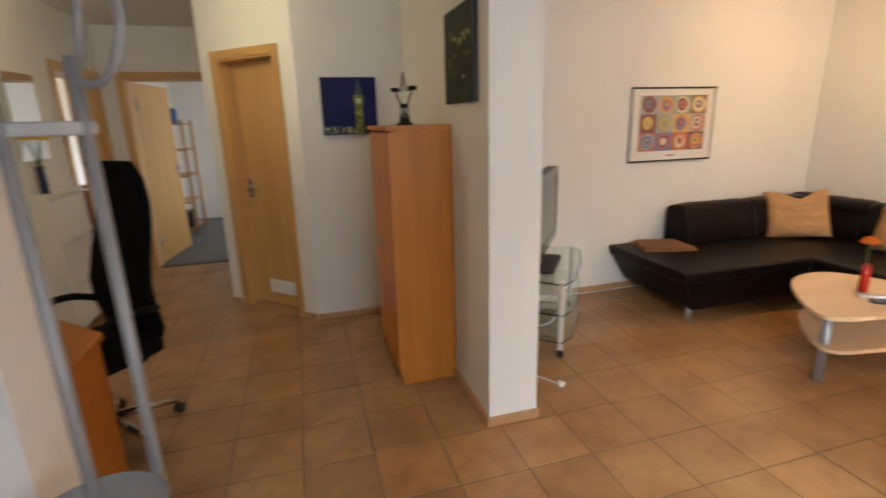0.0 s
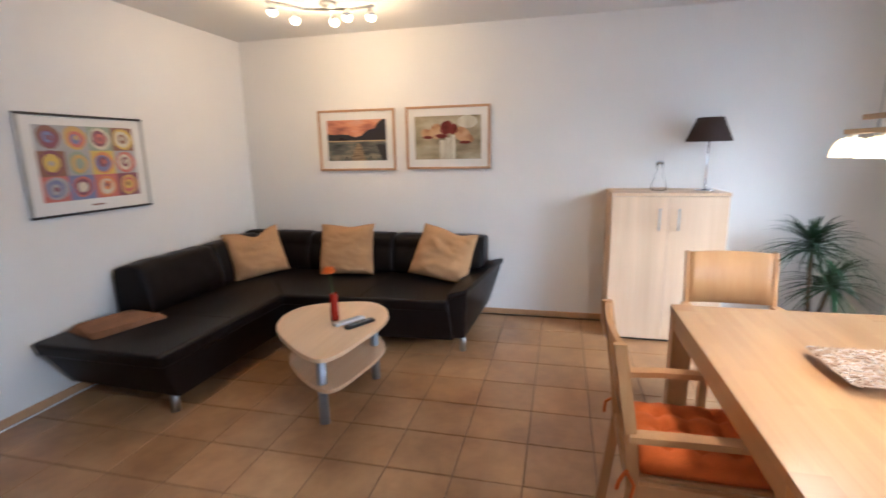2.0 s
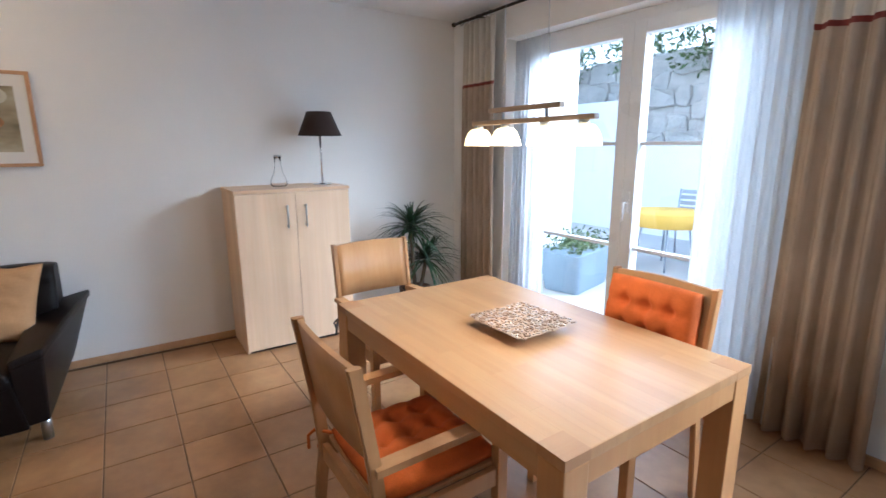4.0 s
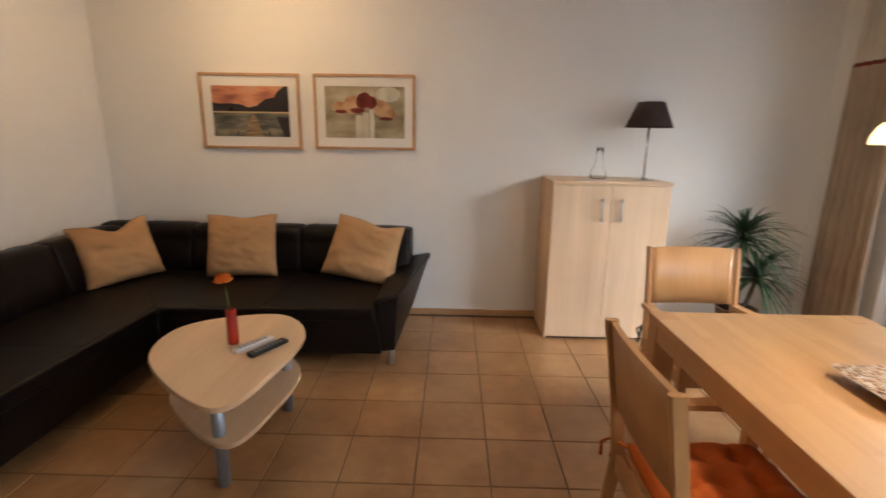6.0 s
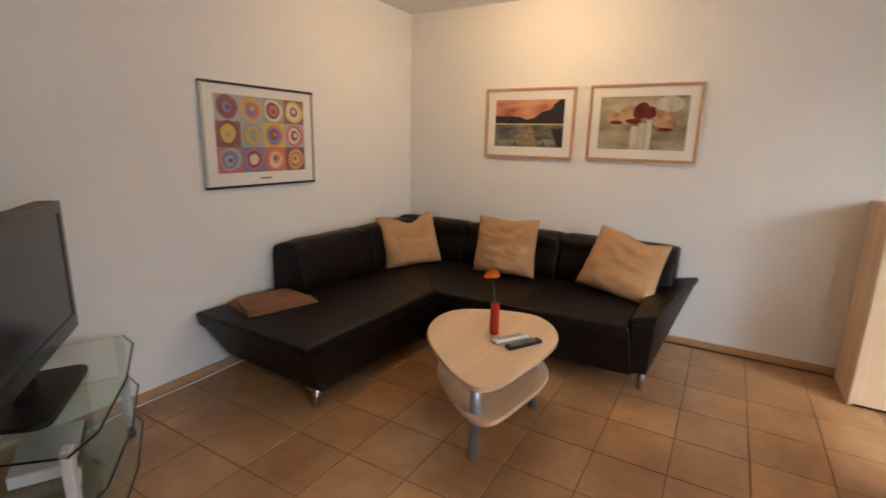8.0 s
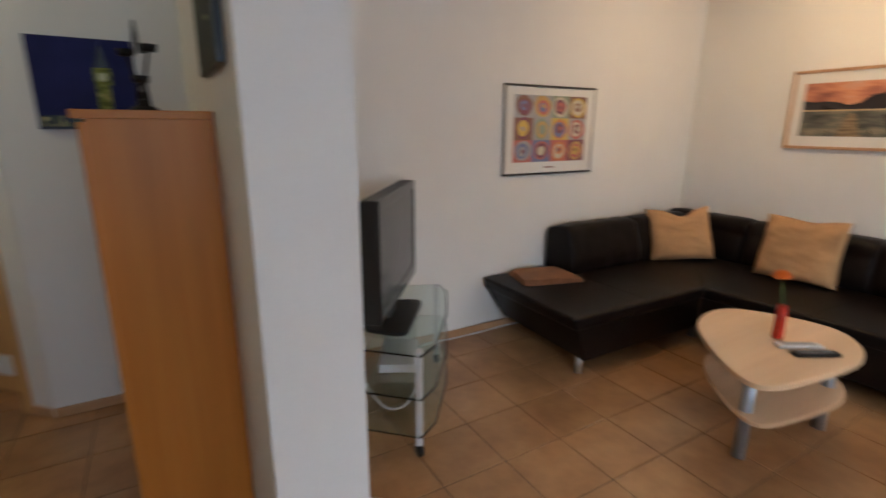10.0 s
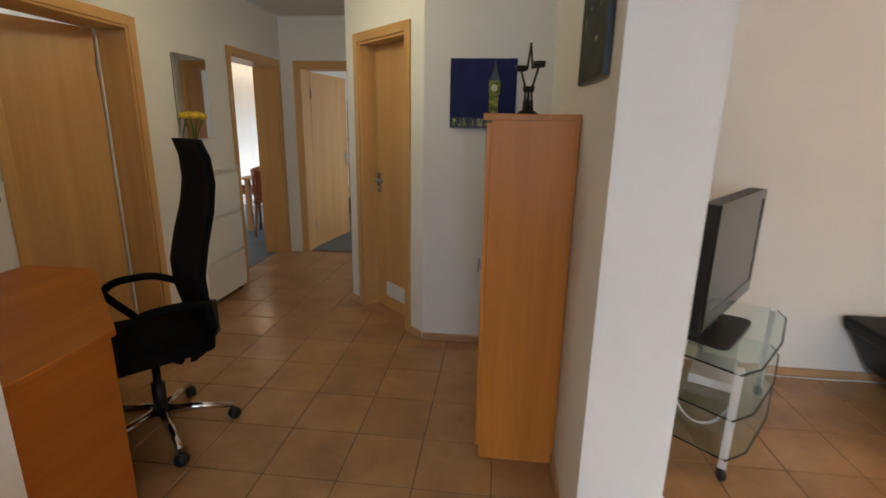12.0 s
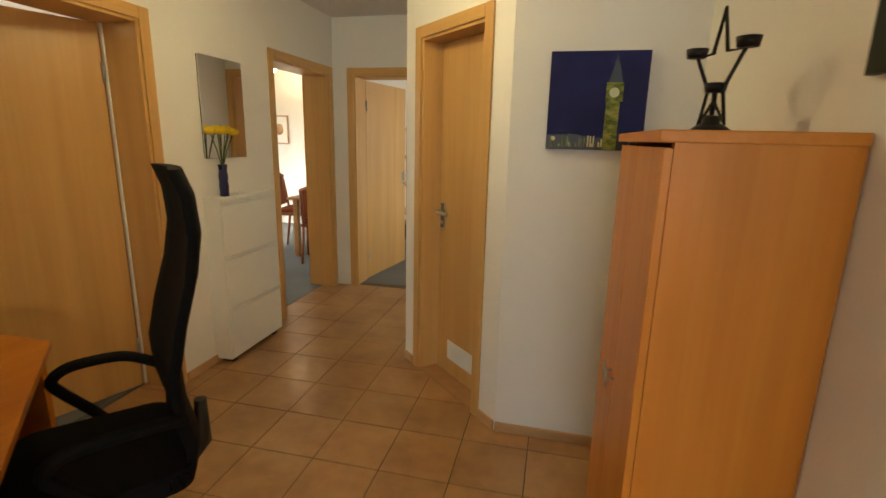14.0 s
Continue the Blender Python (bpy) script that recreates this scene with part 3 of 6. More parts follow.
def back_cushion(length, seed, roll):
    """A leather back cushion with a turned over top roll; x along the sofa, y towards the wall."""
    outline = [(0.01, 0.0), (-0.006, 0.05), (0.004, 0.13), (0.032, 0.215), (0.045, 0.240), (0.044, 0.252), (0.045, 0.285), (0.058, 0.322), (0.095, 0.346), (0.15, 0.350), (0.22, 0.343), (0.272, 0.325), (0.285, 0.29), (0.285, 0.0)]
    bm = bmesh.new()
    n, rings = 26, []
    for i in range(n + 1):
        u = 2 * i / n - 1
        squeeze = 1 - 0.035 * abs(u) ** 16 - 0.008 * abs(u) ** 4
        ring = []
        for k, (y, z) in enumerate(outline):
            if not roll and 2 < k < 8:
                y = 0.004 + (z - 0.13) * 0.36
            p = Vector((u * 3, z * 9, seed * 7.7))
            w = 0.010 * noise.noise(p) + 0.004 * noise.noise(p * 3.1)
            ring.append(bm.verts.new(((u + 1) / 2 * length, 0.285 + (y - 0.285) * squeeze + w * (k < 10), z * squeeze + w * 0.6 * (4 < k < 12))))
        rings.append(ring)
    for a, b in zip(rings, rings[1:]):
        for k in range(len(outline)):
            j = (k + 1) % len(outline)
            bm.faces.new((a[k], a[j], b[j], b[k])).smooth = k < len(outline) - 2
    bm.faces.new(rings[0])
    bm.faces.new(rings[-1])
    bmesh.ops.recalc_face_normals(bm, faces=bm.faces[:])
    return bm


for k, (x0, x1) in enumerate(((3.215, 3.955), (3.957, 4.60))):
    part("back_cushion", back_cushion(x1 - x0, k, False), LEATHER, sofa).matrix_basis = pose(x0, 3.478, 0.41)
for k, (y0, y1) in enumerate(((1.44, 2.249), (2.251, 3.059), (3.061, 3.765))):
    part("back_cushion", back_cushion(y1 - y0, k + 2, True), LEATHER, sofa).matrix_basis = pose(4.565, y1, 0.41, 0, 0, -90)
for x, y in ((2.81, 2.985), (3.99, 1.505), (4.72, 1.56), (3.05, 3.66), (3.92, 2.97), (4.70, 3.62)):
    part("foot", tube(bmesh.new(), [(x, y, 0.0), (x, y, 0.13)], [0.022, 0.024], 14), STEEL, sofa, "brushed steel foot")


def pillow(w, h, t, seed, sag=0.0, notch=0.0, slump=0.0):
    """A stuffed square cushion standing on its lower edge, facing -y."""
    bm = bmesh.new()
    n = 30
    rnd = random.Random(seed)
    ox, oy = rnd.random() * 50, rnd.random() * 50
    grid = {}
    for side in (-1, 1):
        for i in range(n + 1):
            for j in range(n + 1):
                u, v = 2 * i / n - 1, 2 * j / n - 1
                edge = i in (0, n) or j in (0, n)
                if edge and side == 1:
                    grid[side, i, j] = grid[-1, i, j]
                    continue
                pin = 1 - 0.055 * (1 - abs(v) ** 2) * abs(u) ** 4 + slump * (1 - v) * 0.5
                pin2 = 1 - 0.05 * (1 - abs(u) ** 2) * abs(v) ** 4
                bulge = (max(0, (1 - u ** 4) * (1 - v ** 4))) ** 0.5 * (1 - 0.25 * v)
                wr = noise.noise(Vector((u * 2.2 + ox, v * 3.2 + oy, side))) * 0.018 + noise.noise(Vector((u * 4 + ox, v * 9 + oy + u * 3, side))) * 0.010 + noise.noise(Vector((u * 12 + ox, v * 12 + oy, side))) * 0.003
                z = h / 2 + pin2 * v * h / 2 - sag * math.exp(-((u - notch) / 0.42) ** 2) * max(0, (v + 0.3) / 1.3) ** 2 * h
                grid[side, i, j] = bm.verts.new((pin * u * w / 2, side * (t / 2 * bulge) + (wr * bulge if not edge else 0), z))
        for i in range(n):
            for j in range(n):
                q = [grid[side, i, j], grid[side, i + 1, j], grid[side, i + 1, j + 1], grid[side, i, j + 1]]
                f = bm.faces.new(q if side < 0 else list(reversed(q)))
                f.smooth = True
    return bm


for k, (x, y, turn, lean, roll, sag, notch, slump) in enumerate(((4.26, 3.33, -36, -20, -5, 0.16, 0.1, 0.0), (4.42, 2.62, -86, -16, -1, 0.04, 0.1, 0.02), (4.38, 1.80, -100, -24, 9, 0.07, 0.35, 0.10))):
    m = pose(x, y, 0.425, 0, 0, turn) @ pose(0, 0, 0, lean, roll, 0)
    solid("cushion", pillow(0.49, 0.43 if k == 0 else 0.45, 0.17, k + 3, sag, notch, slump), CAMEL, "camel brown square cushion leaning on the sofa", "cushion", m, "sofa cushions")
bm = bmesh.new()
for k in range(4):
    a = 0.012 * k
    prism(bm, rounded([(-0.21 + a * 0.3, -0.15 + a), (0.22 - a * 0.5, -0.16 + a * 0.4), (0.2 - a, 0.16 - a * 0.6), (-0.2 + a, 0.15 - a * 0.3)], 0.03, 3), 0.0005 + 0.013 * k, 0.013 * (k + 1), 0.005, seg=2)
for v in bm.verts:
    v.co.z += 0.008 * noise.noise(Vector((v.co.x * 7, v.co.y * 7, 1))) * (v.co.z > 0.01)
BLANKET = surface("brown_blanket_wool", (0.25, 0.115, 0.05), 0.9, vary=0.2, big=8, fine=260, relief=0.5)
solid("folded_blanket", bm, BLANKET, "folded brown blanket lying on the chaise end", "blanket", pose(3.0, 3.54, 0.426, 0, 0, -14) @ Matrix.Diagonal((1.05, 1.1, 0.55, 1)))

# ---- coffee table ----
ct = thing("coffee_table", "maple coffee table with rounded triangular top and shelf", "coffee table")


def closed_curve(points, steps=12):
    """A smooth closed line through a few corner points."""
    n = len(points)
    line = bent([(*points[k % n], 0) for k in range(-2, n + 3)], steps)
    return [(p.x, p.y) for p in line[2 * steps:(n + 2) * steps]]


tri = closed_curve([(2.70, 1.99), (3.01, 1.863), (3.40, 1.858), (3.63, 2.09), (3.45, 2.485), (3.06, 2.44)])


def scaled(poly, f):
    cx, cy = sum(p[0] for p in poly) / len(poly), sum(p[1] for p in poly) / len(poly)
    return [(cx + (x - cx) * f, cy + (y - cy) * f) for x, y in poly]


part("tabletop", prism(bmesh.new(), tri, 0.437, 0.462, 0.004), MAPLE_X, ct)
part("shelf", prism(bmesh.new(), [(x + 0.045, y + 0.01) for x, y in scaled(tri, 0.88)], 0.213, 0.235, 0.004), MAPLE_X, ct)
for x, y in ((2.873, 2.06), (3.44, 1.98), (3.34, 2.40)):
    part("leg", tube(bmesh.new(), [(x, y, 0.0), (x, y, 0.437)], 0.026, 18), GREYMETAL, ct, "blue grey metal leg")
vase = thing("flower_vase", "slim red glass vase with one orange flower", "vase", pose(3.245, 2.15, 0.462))
part("vessel", lathe(bmesh.new(), [(0.0, 0.002), (0.024, 0.002), (0.026, 0.02), (0.024, 0.10), (0.022, 0.17), (0.019, 0.17), (0.021, 0.10), (0.02, 0.03), (0.0, 0.025)], sides=20), surface("red_lacquered_glass", (0.42, 0.022, 0.01), 0.12, vary=0.1, big=6, fine=40, relief=0.0), vase, "red glass tube")
part("stem", tube(bmesh.new(), [(0, 0, 0.03), (0.003, 0.005, 0.17), (0.02, 0.02, 0.23), (0.055, 0.045, 0.265)], 0.004, 8), STEM, vase, "green stem")
bm = bmesh.new()
for r in range(3):
    for k in range(9):
        a = 2 * math.pi * (k + r * 0.4) / 9
        R = 0.052 - 0.010 * r
        z = 0.004 + 0.012 * r
        vs = [bm.verts.new((R * q * math.cos(a + s), R * q * math.sin(a + s), z + 0.02 * q * q)) for q, s in ((0.15, -0.3), (0.75, -0.33), (1.0, 0.0), (0.75, 0.33), (0.15, 0.3))]
        bm.faces.new(vs).smooth = True
bm.transform(pose(0.06, 0.05, 0.27, -20, 30, 0))
part("blossom", bm, PETAL, vase, "orange blossom")
for x, y, turn, mt, lb in ((3.22, 2.045, -33, SILVERMETAL, "silver remote control lying on the coffee table"), (3.19, 1.965, -30, BLACKPLASTIC, "black remote control lying on the coffee table")):
    rc = thing("remote_control", lb, "remote control", pose(x, y, 0.4625, 0, 0, turn))
    part("case", box(bmesh.new(), -0.10, 0.10, -0.022, 0.022, 0, 0.018, bevel=0.005), mt, rc)
    bm = bmesh.new()
    for i in range(7):
        for j in range(3):
            box(bm, -0.075 + i * 0.022, -0.064 + i * 0.022, -0.014 + j * 0.011, -0.007 + j * 0.011, 0.018, 0.0198)
    part("buttons", bm, GREYMETAL, rc, "grey buttons")

# ---- pictures ----


def disc(bm, cx, cz, rx, rz, y, mat, n=20, wob=0.0):
    vs = [bm.verts.new((cx + rx * (1 + wob * math.sin(3 * a + cx * 40)) * math.cos(a), y, cz + rz * (1 + wob * math.cos(2 * a + cz * 30)) * math.sin(a))) for a in (2 * math.pi * k / n for k in range(n))]
    bm.faces.new(vs).material_index = mat


def quad(bm, x0, x1, z0, z1, y, mat):
    bm.faces.new([bm.verts.new(p) for p in ((x0, y, z0), (x1, y, z0), (x1, y, z1), (x0, y, z1))]).material_index = mat


def poly(bm, pts, y, mat):
    bm.faces.new([bm.verts.new((x, y, z)) for x, z in pts]).material_index = mat


def framed(label, m, w, h, bar, frame_mats, glaze=True, mount=0.05):
    """A framed print seen from -y, its lower left at the origin."""
    p = thing("framed_picture", label, "picture", m)
    a, b = frame_mats
    part("frame_rail", box(bmesh.new(), 0, w, -0.024, 0, h - bar, h, bevel=0.002), a, p)
    part("frame_rail", box(bmesh.new(), 0, w, -0.024, 0, 0, bar, bevel=0.002), a, p)
    part("frame_stile", box(bmesh.new(), 0, bar, -0.0235, 0, bar, h - bar, bevel=0.002), b, p)
    part("frame_stile", box(bmesh.new(), w - bar, w, -0.0235, 0, bar, h - bar, bevel=0.002), b, p)
    part("mount", box(bmesh.new(), bar, w - bar, -0.012, -0.002, bar, h - bar), PAPER, p, "white paper mount")
    return p


E_WALL = pose(4.878, 3.025, 1.305, 0, 0, -90)
SUNSET = printed("sunset_sky_print", [(0.25, (0.16, 0.07, 0.06)), (0.42, (0.42, 0.16, 0.10)), (0.55, (0.62, 0.28, 0.15)), (0.68, (0.55, 0.36, 0.28)), (0.8, (0.2, 0.1, 0.1))], 3.5, (1, 1, 3.5))
LAKE = printed("lake_print", [(0.3, (0.05, 0.055, 0.05)), (0.5, (0.13, 0.13, 0.11)), (0.65, (0.28, 0.24, 0.17)), (0.8, (0.12, 0.11, 0.10))], 4, (1, 1, 5))
HILL = flat("dark_hill_print", (0.028, 0.022, 0.024), 0.3)
JETTY = printed("jetty_print", [(0.3, (0.13, 0.09, 0.055)), (0.6, (0.33, 0.24, 0.14)), (0.8, (0.22, 0.15, 0.09))], 5, (1, 1, 14))
GLOWP = flat("pale_gold_print", (0.55, 0.40, 0.22), 0.3)
pa = framed("wood framed print of a jetty on a lake at sunset", E_WALL, 0.745, 0.545, 0.02, (FRAMEWOOD, FRAMEWOOD))
bm = bmesh.new()
x0, x1, z0, z1 = 0.085, 0.66, 0.09, 0.455
quad(bm, x0, x1, z0, z1, -0.0125, 0)
quad(bm, x0, x1, z0, 0.275, -0.0129, 1)
poly(bm, [(x0, 0.27), (x1, 0.27), (x1, 0.45), (0.63, 0.455), (0.58, 0.42), (0.55, 0.375), (0.48, 0.36), (0.42, 0.315), (0.36, 0.30), (0.30, 0.322), (0.22, 0.33), (0.15, 0.325), (x0, 0.335)], -0.0133, 2)
quad(bm, x0, x1, 0.262, 0.272, -0.0137, 4)
poly(bm, [(0.31, z0), (0.46, z0), (0.415, 0.225), (0.39, 0.255), (0.365, 0.225)], -0.0137, 3)
poly(bm, [(0.62, z0), (x1, z0), (x1, 0.23), (0.56, 0.235)], -0.0141, 2)
for x in (0.26, 0.50):
    quad(bm, x, x + 0.012, z0, z0 + 0.04, -0.0145, 2)
part("print", bm, [SUNSET, LAKE, HILL, JETTY, GLOWP], pa, "photo print of a wooden jetty under a red sky")
pb = framed("wood framed print of peach and red tulips", pose(4.878, 2.175, 1.312, 0, 0, -90), 0.752, 0.54, 0.02, (FRAMEWOOD, FRAMEWOOD))
BLUR = printed("soft_beige_print", [(0.3, (0.12, 0.105, 0.065)), (0.5, (0.33, 0.28, 0.18)), (0.7, (0.50, 0.45, 0.33)), (0.85, (0.2, 0.175, 0.115))], 3.0, (1, 1, 2.2))
PEACH = printed("peach_print", [(0.35, (0.30, 0.15, 0.07)), (0.55, (0.48, 0.29, 0.15)), (0.75, (0.56, 0.40, 0.25))], 9, (1, 1, 1))
CRIMSON = printed("crimson_print", [(0.35, (0.07, 0.012, 0.010)), (0.6, (0.17, 0.03, 0.025)), (0.8, (0.22, 0.06, 0.045))], 9)
PALE = printed("pale_stem_print", [(0.35, (0.42, 0.38, 0.28)), (0.7, (0.66, 0.63, 0.52))], 7, (1, 1, 0.4))
bm = bmesh.new()
quad(bm, 0.08, 0.672, 0.085, 0.455, -0.0125, 0)
disc(bm, 0.55, 0.40, 0.09, 0.055, -0.0128, 3)
for i, (x, w2) in enumerate(((0.306, 0.05), (0.36, 0.045), (0.41, 0.035))):
    quad(bm, x, x + w2, 0.085, 0.25 + 0.02 * i, -0.0130, 3)
for i, (x, z, rx, rz, mt, tl) in enumerate(((0.185, 0.305, 0.052, 0.04, 1, 0), (0.20, 0.275, 0.05, 0.013, 2, 0), (0.275, 0.325, 0.058, 0.06, 1, 0), (0.32, 0.283, 0.055, 0.018, 2, 0), (0.50, 0.30, 0.065, 0.055, 1, 0), (0.545, 0.262, 0.06, 0.045, 1, 0), (0.53, 0.228, 0.05, 0.014, 2, 0), (0.37, 0.355, 0.062, 0.056, 2, 0), (0.425, 0.342, 0.045, 0.04, 2, 0))):
    disc(bm, x, z, rx, rz, -0.0132 - 0.0003 * i, mt, 18, 0.12)
part("print", bm, [BLUR, PEACH, CRIMSON, PALE], pb, "photo print of tulips on a soft beige ground")

pk = framed("silver framed print of coloured squares with rings", pose(2.79, 3.798, 1.117), 0.845, 0.613, 0.014, (BLACKFRAME, SILVERFRAME))
PAL = [flat(f"print_tone_{n}", mixed(c, 0.82), 0.35) for n, c in (("plum", (0.28, 0.10, 0.14)), ("ochre", (0.72, 0.46, 0.15)), ("rose", (0.66, 0.21, 0.17)), ("blue", (0.24, 0.27, 0.48)), ("grey", (0.48, 0.47, 0.48)), ("yellow", (0.80, 0.58, 0.13)), ("orange", (0.78, 0.31, 0.12)), ("cream", (0.80, 0.74, 0.56)), ("brown", (0.31, 0.15, 0.10)), ("green", (0.38, 0.44, 0.33)))]
bm = bmesh.new()
cols, rows_, x0, z0, cw, ch = 4, 3, 0.085, 0.09, 0.169, 0.152
rr = random.Random(11)
combos = [(2, 4, 3, 4), (3, 2, 0, 7), (2, 6, 7, 6), (0, 1, 2, 5), (8, 0, 5, 5), (4, 9, 1, 9), (5, 6, 3, 0), (4, 2, 7, 0), (4, 8, 0, 3), (4, 1, 2, 3), (9, 7, 0, 2), (8, 5, 7, 8)]
for r in range(rows_):
    for c in range(cols):
        cx, cz = x0 + c * cw, z0 + r * ch
        q = combos[r * cols + c]
        quad(bm, cx, cx + cw, cz, cz + ch, -0.0125, q[0])
        for i, f in enumerate((0.46, 0.35, 0.22, 0.10)):
            t = (q[1], q[2], q[3], rr.randrange(10))[i]
            disc(bm, cx + cw / 2 + rr.uniform(-0.006, 0.006), cz + ch / 2 + rr.uniform(-0.006, 0.006), cw * f * rr.uniform(0.85, 1.0), ch * f * rr.uniform(0.95, 1.05), -0.0129 - 0.0003 * i, t, 18, 0.06)
quad(bm, 0.38, 0.47, 0.045, 0.055, -0.0125, 8)
part("print", bm, PAL, pk, "art print of twelve coloured squares with rings")


def canvas(label, m, w, h, d=0.02):
    p = thing("canvas_picture", label, "picture", m)
    part("stretcher", box(bmesh.new(), 0, w, -d, 0, 0, h, bevel=0.002), flat("canvas_edge", (0.012, 0.014, 0.05) if "blue" in label else (0.012, 0.013, 0.012)), p)
    return p


cb = canvas("night blue canvas of a lit clock tower", pose(0.312, 3.968, 1.428), 0.396, 0.40, 0.02)
NIGHT = printed("night_sky_print", [(0.3, (0.006, 0.007, 0.05)), (0.7, (0.02, 0.024, 0.13))], 2.5)
TOWER = printed("lit_tower_print", [(0.3, (0.05, 0.06, 0.012)), (0.55, (0.22, 0.24, 0.05)), (0.75, (0.40, 0.36, 0.12))], 26, (1, 1, 2))
DARKP = flat("dark_print", (0.008, 0.009, 0.012))
LIGHTP = flat("lamp_glow_print", (0.55, 0.48, 0.16))
DIAL = flat("dial_print", (0.55, 0.55, 0.30))
bm = bmesh.new()
quad(bm, 0.002, 0.394, 0.002, 0.398, -0.0204, 0)
poly(bm, [(0.002, 0.002), (0.394, 0.002), (0.394, 0.045), (0.30, 0.06), (0.19, 0.05), (0.12, 0.065), (0.002, 0.06)], -0.0208, 2)
quad(bm, 0.235, 0.29, 0.002, 0.20, -0.0212, 1)
quad(bm, 0.232, 0.30, 0.20, 0.275, -0.0214, 1)
poly(bm, [(0.238, 0.275), (0.296, 0.275), (0.286, 0.315), (0.268, 0.385), (0.25, 0.315)], -0.0214, 2)
disc(bm, 0.265, 0.235, 0.02, 0.02, -0.0218, 4)
r2 = random.Random(5)
for k in range(26):
    x = r2.uniform(0.02, 0.24)
    quad(bm, x, x + 0.006, 0.012, r2.uniform(0.02, 0.06), -0.0216, 3 if k % 3 else 1)
disc(bm, 0.03, 0.045, 0.009, 0.009, -0.0218, 3)
part("print", bm, [NIGHT, TOWER, DARKP, LIGHTP, DIAL], cb, "night photo of a lit clock tower")
cd = canvas("dark canvas with a lit greenish building", pose(0.916, 2.82, 1.59, 0, 0, -90), 0.435, 0.435, 0.02)
NIGHT2 = printed("dark_green_print", [(0.3, (0.008, 0.009, 0.008)), (0.6, (0.03, 0.034, 0.02)), (0.8, (0.07, 0.065, 0.03))], 5, (1, 1, 1.5))
bm = bmesh.new()
quad(bm, 0.002, 0.433, 0.002, 0.433, -0.0204, 0)
for k in range(14):
    x, z = r2.uniform(0.05, 0.38), r2.uniform(0.1, 0.3)
    quad(bm, x, x + r2.uniform(0.01, 0.03), z, z + r2.uniform(0.01, 0.05), -0.0208 - 0.0001 * k, 1 + k % 2)
part("print", bm, [NIGHT2, TOWER, LIGHTP], cd, "dark night photo with yellow lights")

# ---- sideboard cabinet, lamp, carafe, plant ----
cab = thing("cabinet", "pale maple two door cabinet against the wall", "cabinet", pose(4.435, -0.338, 0))
CW, CD, CHT = 0.793, 0.44, 1.14
for y in (0.0, CW - 0.02):
    part("side_panel", boxes((0.018, CD, y, y + 0.02, 0.0, CHT - 0.022)), MAPLE, cab)
part("bottom_board", boxes((0.03, CD, 0.02, CW - 0.02, 0.03, 0.05)), MAPLE, cab)
part("back_panel", boxes((CD - 0.01, CD, 0.02, CW - 0.02, 0.05, CHT - 0.022)), MAPLE, cab)
part("top", box(bmesh.new(), -0.004, CD, -0.004, CW + 0.004, CHT - 0.022, CHT, bevel=0.002), timber("maple_top_cross", (0.680, 0.480, 0.300), (0.635, 0.435, 0.264), "y", 0.4), cab)
part("plinth", box(bmesh.new(), 0.03, 0.04, 0.02, CW - 0.02, 0.0, 0.03), BLACKPLASTIC, cab)
for y0, y1, hy in ((0.002, CW / 2 - 0.0015, CW / 2 - 0.065), (CW / 2 + 0.0015, CW - 0.002, CW / 2 + 0.065)):
    dr = part("door", box(bmesh.new(), 0.0, 0.017, y0, y1, 0.022, CHT - 0.026, bevel=0.0015), MAPLE, cab)
    bm = bmesh.new()
    tube(bm, [(0.0, hy, 0.885), (-0.028, hy, 0.885)], 0.005)
    tube(bm, [(0.0, hy, 1.015), (-0.028, hy, 1.015)], 0.005)
    tube(bm, [(-0.028, hy, 0.87), (-0.028, hy, 1.03)], 0.006)
    part("handle", bm, STEEL, dr, "steel bar handle")
tl = thing("table_lamp", "table lamp with dark brown shade and chrome stem", "lamp", pose(4.65, -0.22, 1.14))
part("base", lathe(bmesh.new(), [(0.0, 0), (0.07, 0), (0.07, 0.008), (0.02, 0.014), (0.008, 0.03), (0.0, 0.03)]), CHROME, tl)
part("stem", tube(bmesh.new(), [(0, 0, 0.02), (0, 0, 0.40)], 0.007, 12), CHROME, tl)
part("shade", lathe(bmesh.new(), [(0.158, 0.36), (0.088, 0.53), (0.085, 0.53), (0.155, 0.36)], sides=36), SHADE, tl, "dark brown fabric shade")
part("cable", tube(bmesh.new(), [(0.06, -0.02, 0.008), (0.12, -0.08, 0.006), (0.16, -0.09, 0.006), (0.20, -0.06, 0.006)], 0.003, 6), SILVERMETAL, tl, "clear cable")
cf = thing("carafe", "small clear glass carafe standing on the cabinet", "carafe", pose(4.66, 0.10, 1.14))
part("vessel", lathe(bmesh.new(), [(0.0, 0.002), (0.05, 0.002), (0.058, 0.02), (0.055, 0.05), (0.03, 0.10), (0.022, 0.16), (0.024, 0.215), (0.022, 0.215), (0.02, 0.16), (0.028, 0.10), (0.052, 0.05), (0.054, 0.02), (0.046, 0.006), (0.0, 0.006)], sides=28), THIN, cf)
part("stopper", lathe(bmesh.new(), [(0.0, 0.212), (0.026, 0.212), (0.027, 0.222), (0.0, 0.226)], sides=20), STEEL, cf, "steel lid")

